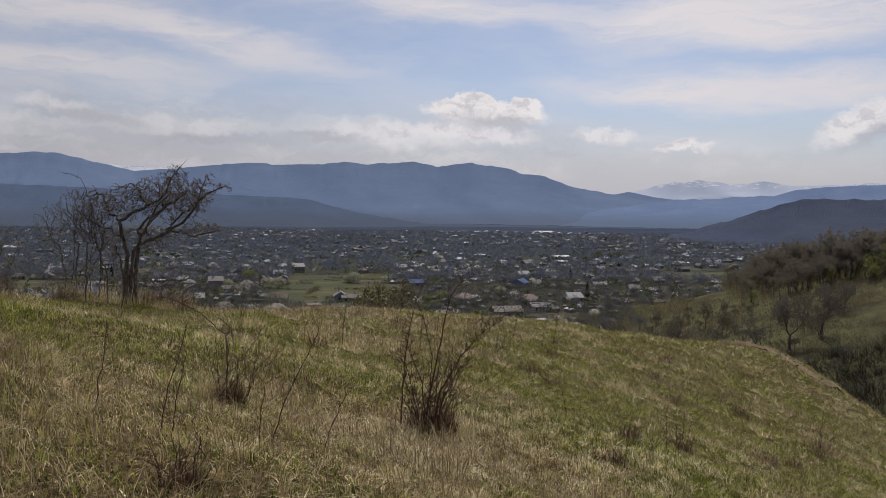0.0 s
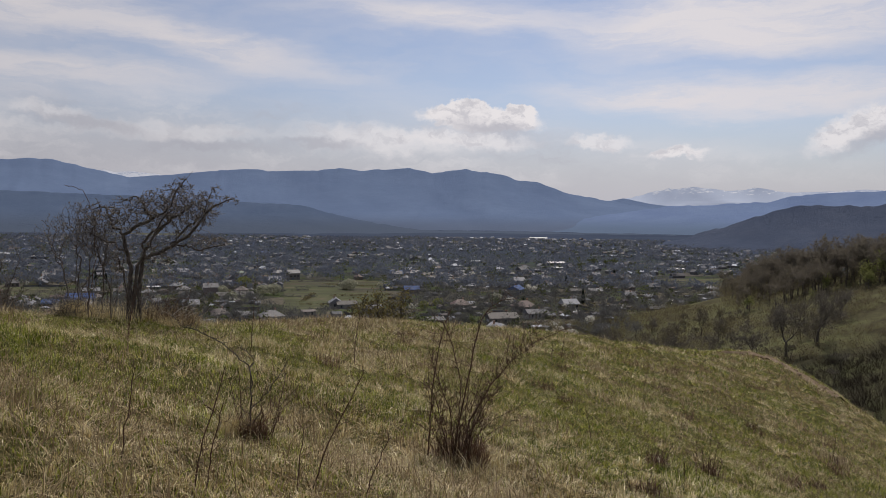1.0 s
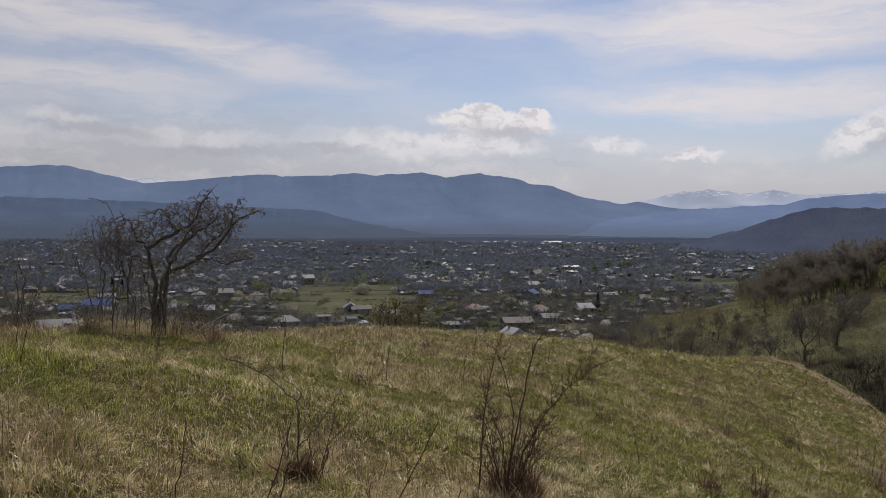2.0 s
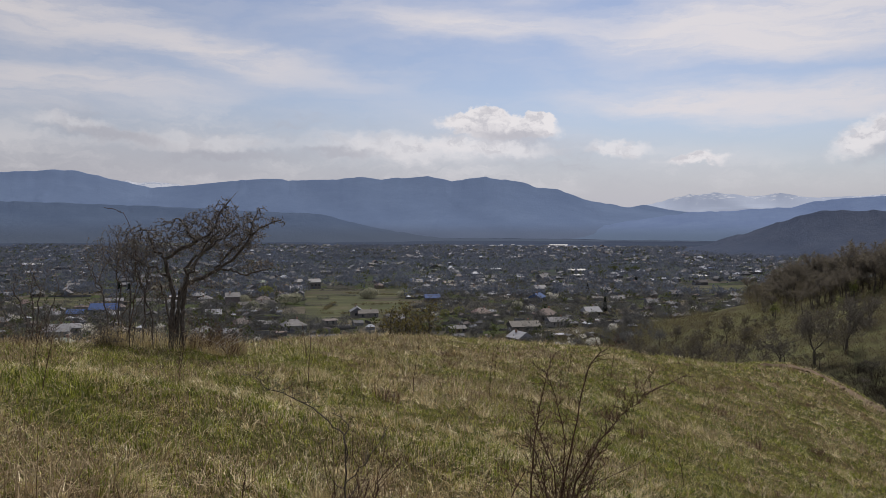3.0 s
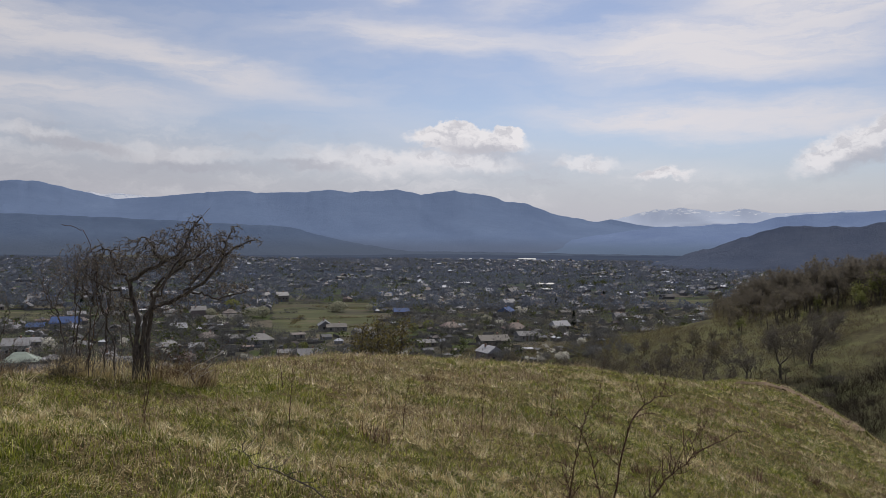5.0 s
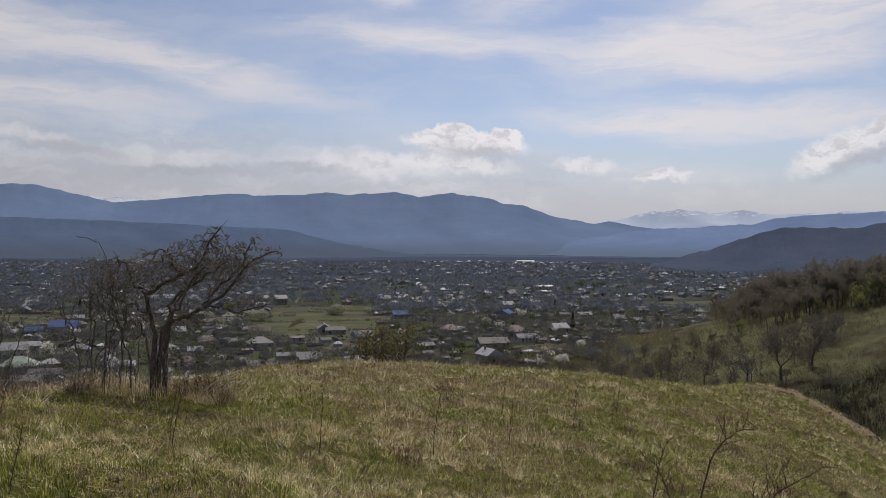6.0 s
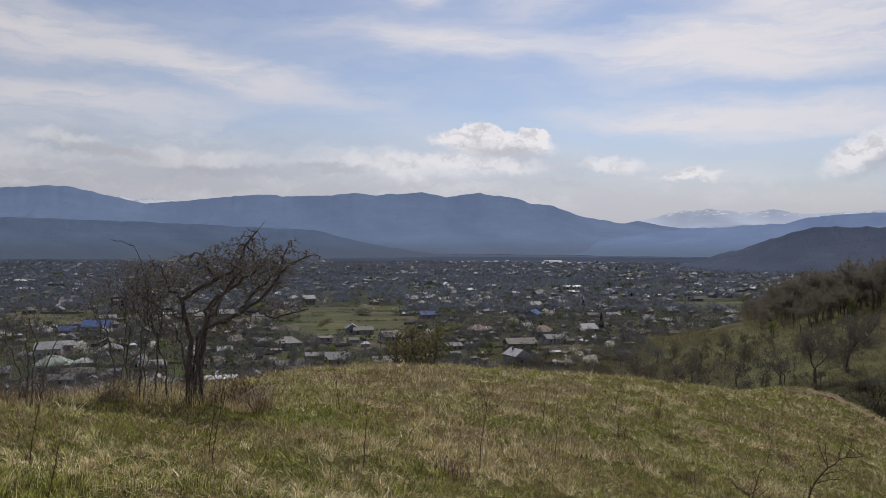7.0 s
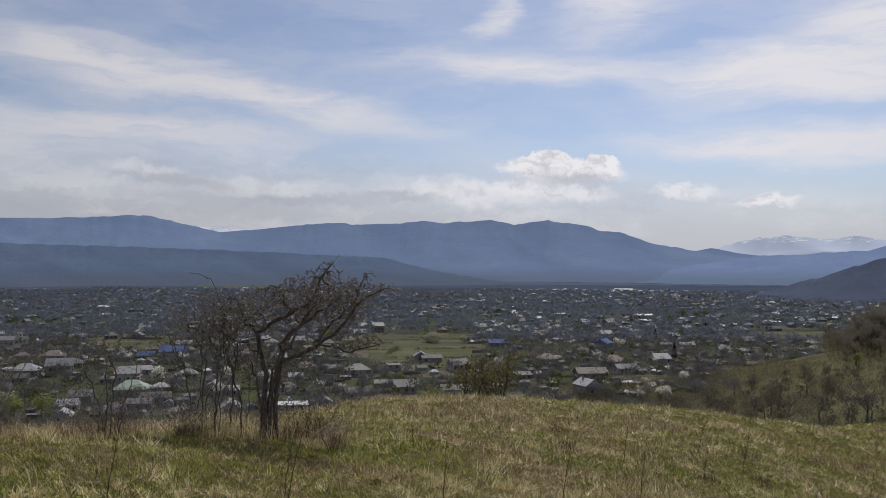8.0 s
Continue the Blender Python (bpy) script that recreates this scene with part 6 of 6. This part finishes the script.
    sheds = [(a, b) for a, b in zip(rng.uniform(-330, 330, 520), 300 + 330 * rng.random(520) ** 1.2) if in_gardens(a, b)]
    lots = [(a, b, 1.0) for a, b in zip(x[n_near:], y[n_near:])] + [(a, b, 0.5) for a, b in sheds]
    for xi, yi, s in lots:
        w, d, h, rise = s * rng.uniform(5.5, 13), s * rng.uniform(4.5, 8), (0.4 + 0.6 * s) * rng.uniform(1.9, 2.9), s * rng.uniform(0.8, 2.6)
        t = radians(17 + rng.choice([0, 90]) + rng.normal(0, 6))
        ct, st = math.cos(t), math.sin(t)
        z0 = float(land(xi, yi))
        bx = np.array([(-w, -d), (w, -d), (w, d), (-w, d)]) / 2
        R = lambda p, z: (xi + ct * p[0] - st * p[1], yi + st * p[0] + ct * p[1], z0 + z)
        Vw.append([R(p, -0.5) for p in bx] + [R(p, h) for p in bx])
        o = 1.1
        hip = rng.choice([0.02, w * 0.32])
        V.append([R(p * o, h - 0.05) for p in bx] + [R((-w * o / 2 + hip, 0), h + rise), R((w * o / 2 - hip, 0), h + rise)])
    n = len(V)
    k = np.arange(n)[:, None, None]
    F = (k * 6 + np.array([[0, 1, 5], [0, 5, 4], [2, 3, 4], [2, 4, 5], [1, 2, 5], [3, 0, 4], [0, 3, 2], [0, 2, 1]])[None]).reshape(-1, 3)
    e = tagged(new("far_houses"), "rows of small houses filling the valley town", "houses", kind="stuff")
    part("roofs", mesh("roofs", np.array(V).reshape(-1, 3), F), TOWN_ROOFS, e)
    F = (k * 8 + np.array([[0, 1, 5, 4], [1, 2, 6, 5], [2, 3, 7, 6], [3, 0, 4, 7]])[None]).reshape(-1, 4)
    part("walls", mesh("walls", np.array(Vw).reshape(-1, 3), F), TOWN_WALLS, e)
    e = house("warehouse", "long pale-roofed warehouse at the edge of town", 46, 14, 5, 2, 0.2, ROOF_WHITE, "warehouse")
    e.matrix_basis = pose(446, 2008, PLAIN, 0, 0, 4)

    # fences between the gardens
    q = np.random.default_rng(97)
    V = []
    cube = np.array([(a, b, d) for d in (0, 1) for b in (-0.5, 0.5) for a in (-0.5, 0.5)])
    quads = np.array([(0, 2, 3, 1), (4, 5, 7, 6), (0, 1, 5, 4), (1, 3, 7, 5), (3, 2, 6, 7), (2, 0, 4, 6)])
    while len(V) < 420:
        px, py = q.uniform(-330, 330), 300 + 330 * q.random() ** 1.2
        if not in_gardens(px, py):
            continue
        t = radians(17 + q.choice([0, 90]) + q.normal(0, 5))
        C = cube * (q.uniform(6, 20), 0.12, q.uniform(1.4, 2.0))
        V.append(np.stack([px + C[:, 0] * math.cos(t) - C[:, 1] * math.sin(t), py + C[:, 0] * math.sin(t) + C[:, 1] * math.cos(t), float(land(px, py)) - 0.4 + C[:, 2]], 1))
    tagged(part("garden_fences", mesh("garden_fences", np.vstack(V), np.vstack([quads + 8 * a for a in range(len(V))])), TOWN_WALLS), "weathered board fences between the gardens", "fences", kind="stuff")

    # hedges and thickets that part the meadow into strips
    for k, (ax, ay, bx, by) in enumerate(((-46, 470, -14, 474), (-40, 500, 18, 506), (-58, 548, -30, 546), (-20, 552, 22, 558), (-66, 588, -38, 590), (-30, 640, 24, 634), (-64, 668, -10, 672), (-38, 520, -34, 566), (2, 460, 6, 500), (-12, 600, -8, 640), (-50, 612, -20, 616))):
        e = tagged(new("hedge"), "straggling bare hedge across the meadow", "hedge", "meadow hedges")
        e.location = (ax, ay, float(land(ax, ay)))
        n = int(1.6 * math.hypot(bx - ax, by - ay))
        u = rng.random(n)
        hx, hy = ax + u * (bx - ax) + rng.normal(0, 1.0, n), ay + u * (by - ay) + rng.normal(0, 1.0, n)
        c = np.repeat(np.stack([hx - ax, hy - ay, land(hx, hy) - e.location.z + 0.8], 1), 16, 0)
        fuzz("branchwork", flakes(rng, c + rng.normal(0, 1, c.shape) * (0.7, 0.7, 0.45), 0.30), SCRUB if k % 2 else CROWN_BARE, e)

    # garden trees: the nearer ones one by one
    protos = [town_tree("garden_tree", "bare grey-brown garden tree", 1, 2.6, 6.5, CROWN_BARE, 560, 0.27), town_tree("garden_tree", "tall bare tree with a twiggy crown", 2, 2.8, 9.5, CROWN_BARE, 640, 0.27),
              town_tree("garden_tree", "garden tree in first green leaf", 3, 2.6, 6.0, CROWN_GREEN, 420, 0.27), town_tree("fruit_tree", "round fruit tree in white blossom", 4, 2.2, 4.6, CROWN_WHITE, 640, 0.30),
              town_tree("garden_tree", "dark bare tree with a broad crown", 5, 3.4, 7.5, CROWN_BARE, 680, 0.27),
              domed_tree("blossoming_tree", "domed tree in cream blossom to the ground", 6, 2.9, 4.4, CROWN_CREAM), domed_tree("leafing_tree", "domed tree in pale green new leaf", 7, 2.8, 5.0, YOUNG_LEAF)]
    seen = {}

    def plant(k, px, py, sc, turn):
        q = sc / seen.get(k, 1.0)
        m = Matrix.LocRotScale((px, py, float(land(px, py))), Euler((0, 0, turn)), (q, q, q))
        if k in seen:
            copy_thing(protos[k], m)
        else:
            seen[k] = sc
            protos[k].matrix_basis = m

    for px, py, k, sc in ((-9, 600, 5, 1.9), (-14, 604, 5, 1.4), (-61, 560, 5, 1.8), (-69, 566, 5, 1.5), (-88, 610, 6, 1.9), (-96, 560, 5, 1.5), (-83, 520, 5, 1.5), (-92, 505, 6, 1.3), (-74, 515, 5, 1.2), (14, 612, 5, 1.2), (88, 520, 5, 1.4), (96, 640, 5, 1.3), (-30, 395, 6, 1.1), (-24, 402, 6, 0.9), (36, 470, 6, 1.1), (46, 480, 6, 1.2), (-139, 390, 3, 1.6), (92, 490, 3, 1.2), (97, 709, 3, 1.5), (119, 563, 3, 1.7), (-168, 329, 2, 1.4), (-160, 322, 2, 1.2), (-176, 336, 2, 1.3), (-118, 345, 2, 1.0), (-140, 470, 0, 1.3), (-120, 455, 3, 1.0), (62, 720, 3, 1.2), (-40, 384, 2, 1.2), (20, 400, 2, 1.2), (232, 830, 2, 1.9), (262, 890, 2, 2.2), (275, 885, 2, 1.9), (288, 895, 2, 2.0)):
        plant(k, px, py, sc, rng.uniform(0, 6.28))
    n = 0
    while n < 280:
        px, py = rng.uniform(-330, 330), rng.uniform(302, 520)
        if abs(math.degrees(math.atan2(px, py))) > 36 or meadow(px, py) or land(px, py) > -49:
            continue
        plant(int(rng.choice(5, p=[0.32, 0.22, 0.14, 0.09, 0.23])), px, py, rng.uniform(0.6, 1.25), rng.uniform(0, 6.28))
        n += 1
    e = town_tree("leafing_tree", "narrow tree in pale yellow-green leaf", 8, 1.7, 8.8, YOUNG_LEAF, 520, 0.26)
    tagged(e, "narrow tree in pale yellow-green leaf", "tree", "trees across the ravine")
    e.location = (181.0, 296.0, float(land(181.0, 296.0)) - 0.1)
    for px, py, sc in ((189, 283, 1.25), (194, 280, 1.4), (199, 284, 1.3), (186, 277, 0.9), (204, 279, 1.2), (158, 312, 0.8), (172, 290, 0.6)):
        copy_thing(e, Matrix.LocRotScale((px, py, float(land(px, py)) - 0.1), Euler((0, 0, px * 1.7)), (sc * 1.3, sc * 1.3, sc)))
    for px, py, sc in ((-149, 297, 1.15), (-157, 293, 1.0), (-162, 300, 1.2), (-143, 290, 0.7), (-152, 306, 0.9)):
        copy_thing(e, Matrix.LocRotScale((px, py, float(land(px, py)) - 0.1), Euler((0, 0, px * 1.7)), (sc * 1.9, sc * 1.9, sc)))
    fir(141, 500, 11.0), fir(166, 640, 9.0), fir(96, 470, 8.0), fir(-205, 640, 11.0), fir(-198, 642, 10.0), fir(232, 720, 9.0)
    # and all the rest
    for name, label, mt, count, r, h, per, size, seed in (
            ("near_garden_trees", "bare brown trees thick between the nearer gardens", CROWN_BARE, 3500, 3.0, 6.6, 60, 0.36, 9), ("garden_trees", "bare garden trees all over the town", CROWN_HAZED, 14500, 3.3, 8.6, 22, 0.9, 5), ("garden_bushes", "low brown hedges and bushes between the gardens", SCRUB, 4600, 2.0, 2.8, 15, 0.34, 10), ("leafing_trees", "trees in first leaf among the roofs", CROWN_GREEN, 2600, 3.0, 7.2, 32, 0.75, 6), ("blossom_trees", "pale fruit blossom among the roofs", CROWN_WHITE, 420, 2.2, 5.0, 34, 0.55, 7)):
        q = np.random.default_rng(seed)
        px, py = q.uniform(-1500, 1600, count * 7), (590 if seed == 5 else 340) + 1760 * q.random(count * 7) ** 1.35
        if seed in (9, 10):
            px, py = q.uniform(-480, 520, count * 9), 236 + 464 * q.random(count * 9) ** 1.15
        a = np.degrees(np.arctan2(px, py))
        a = np.where(py > np.interp(px, [-80, 0], [236, 305]), a, 99)
        # thinned with distance so that nearer gardens are as full as the far ones
        good = (a > -37) & (a < 38) & ~meadow(px, py) & (land(px, py) < -50) & (np.hypot(px, py) < 1960 + 180 * vnoise(px, py, 160, 4)) & (vnoise(px, py, 45, seed) > -0.45)
        px, py = px[good][:count], py[good][:count]
        m = len(px)
        sc = q.uniform(0.6, 1.35, m)
        base = crown(q, 64, r, h)
        pick = q.integers(0, 64, (m, per))
        t = q.uniform(0, 6.28, m)
        B = base[pick]
        X = B[..., 0] * np.cos(t)[:, None] - B[..., 1] * np.sin(t)[:, None]
        Y = B[..., 0] * np.sin(t)[:, None] + B[..., 1] * np.cos(t)[:, None]
        C = np.stack([px[:, None] + X * sc[:, None], py[:, None] + Y * sc[:, None], land(px, py)[:, None] + B[..., 2] * sc[:, None]], -1).reshape(-1, 3)
        hub = np.repeat(np.stack([px, py, land(px, py) + h * 0.35], 1), per, 0)
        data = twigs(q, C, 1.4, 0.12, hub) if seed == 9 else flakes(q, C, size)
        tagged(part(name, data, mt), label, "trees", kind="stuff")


BANK = [(24.2, 50.6), (26.4, 51.2), (27.6, 50.2), (27.5, 48.0), (27.2, 46.0), (27.0, 44.0), (27.0, 41.8)]


def earth_bank():
    """Where the turf has slipped at the edge of the hill: a strip of bare soil with clods."""
    rng = np.random.default_rng(91)
    line = np.array(BANK)
    t = np.linspace(0, 1, 40)
    cx, cy = (np.interp(t, np.linspace(0, 1, len(line)), line[:, i]) for i in (0, 1))
    wob = 0.25 * vnoise(t * 40, t * 0, 3.0, 5)
    e = tagged(new("earth_bank"), "slipped bank of bare brown soil at the hill's edge", "bank")
    e.location = (float(cx[20]), float(cy[20]), float(land(cx[20], cy[20])))
    rows = []
    for k, u in enumerate(np.linspace(-0.5, 0.5, 7)):
        w = u * (1.5 + 0.6 * vnoise(t * 40, t * 0 + k, 2.0, 7)) + wob
        x, y = cx + 0.85 * w, cy + 0.5 * w
        rows.append(np.stack([x, y, land(x, y) + 0.17 - 0.34 * abs(u) + 0.06 * vnoise(x, y, 0.5, 11)], 1))
    V = np.array(rows).reshape(-1, 3) - np.array(e.location)
    i, j = np.meshgrid(np.arange(6), np.arange(39), indexing="ij")
    F = np.stack([i * 40 + j, (i + 1) * 40 + j, (i + 1) * 40 + j + 1, i * 40 + j + 1], -1).reshape(-1, 4)
    part("bare_soil", mesh("bare_soil", V, F), SOIL, e)
    shapes = []
    for k in range(5):
        bm = bmesh.new()
        bmesh.ops.create_icosphere(bm, subdivisions=2, radius=1.0)
        for v in bm.verts:
            v.co *= 1 + 0.35 * noise.noise(v.co * 1.4 + Vector((k * 7.0, 0, 0)))
            v.co.z *= 0.6
        me = bpy.data.meshes.new("clod")
        bm.to_mesh(me), bm.free()
        me.materials.append(SOIL)
        shapes.append(me)
    for k in range(70):
        a = rng.random()
        x = np.interp(a, t, cx) + rng.normal(0.25, 0.4)
        y = np.interp(a, t, cy) + rng.normal(0.1, 0.3)
        s = rng.uniform(0.06, 0.26)
        part("clod", shapes[k % 5], None, e, m=Matrix.LocRotScale(Vector((x, y, float(land(x, y)) + 0.02)) - e.location, Euler((rng.normal(0, 0.3), rng.normal(0, 0.3), rng.uniform(0, 6.28))), (s, s, s * 0.9)))


slope_trees()
earth_bank()
scrub()
thicket()
town()
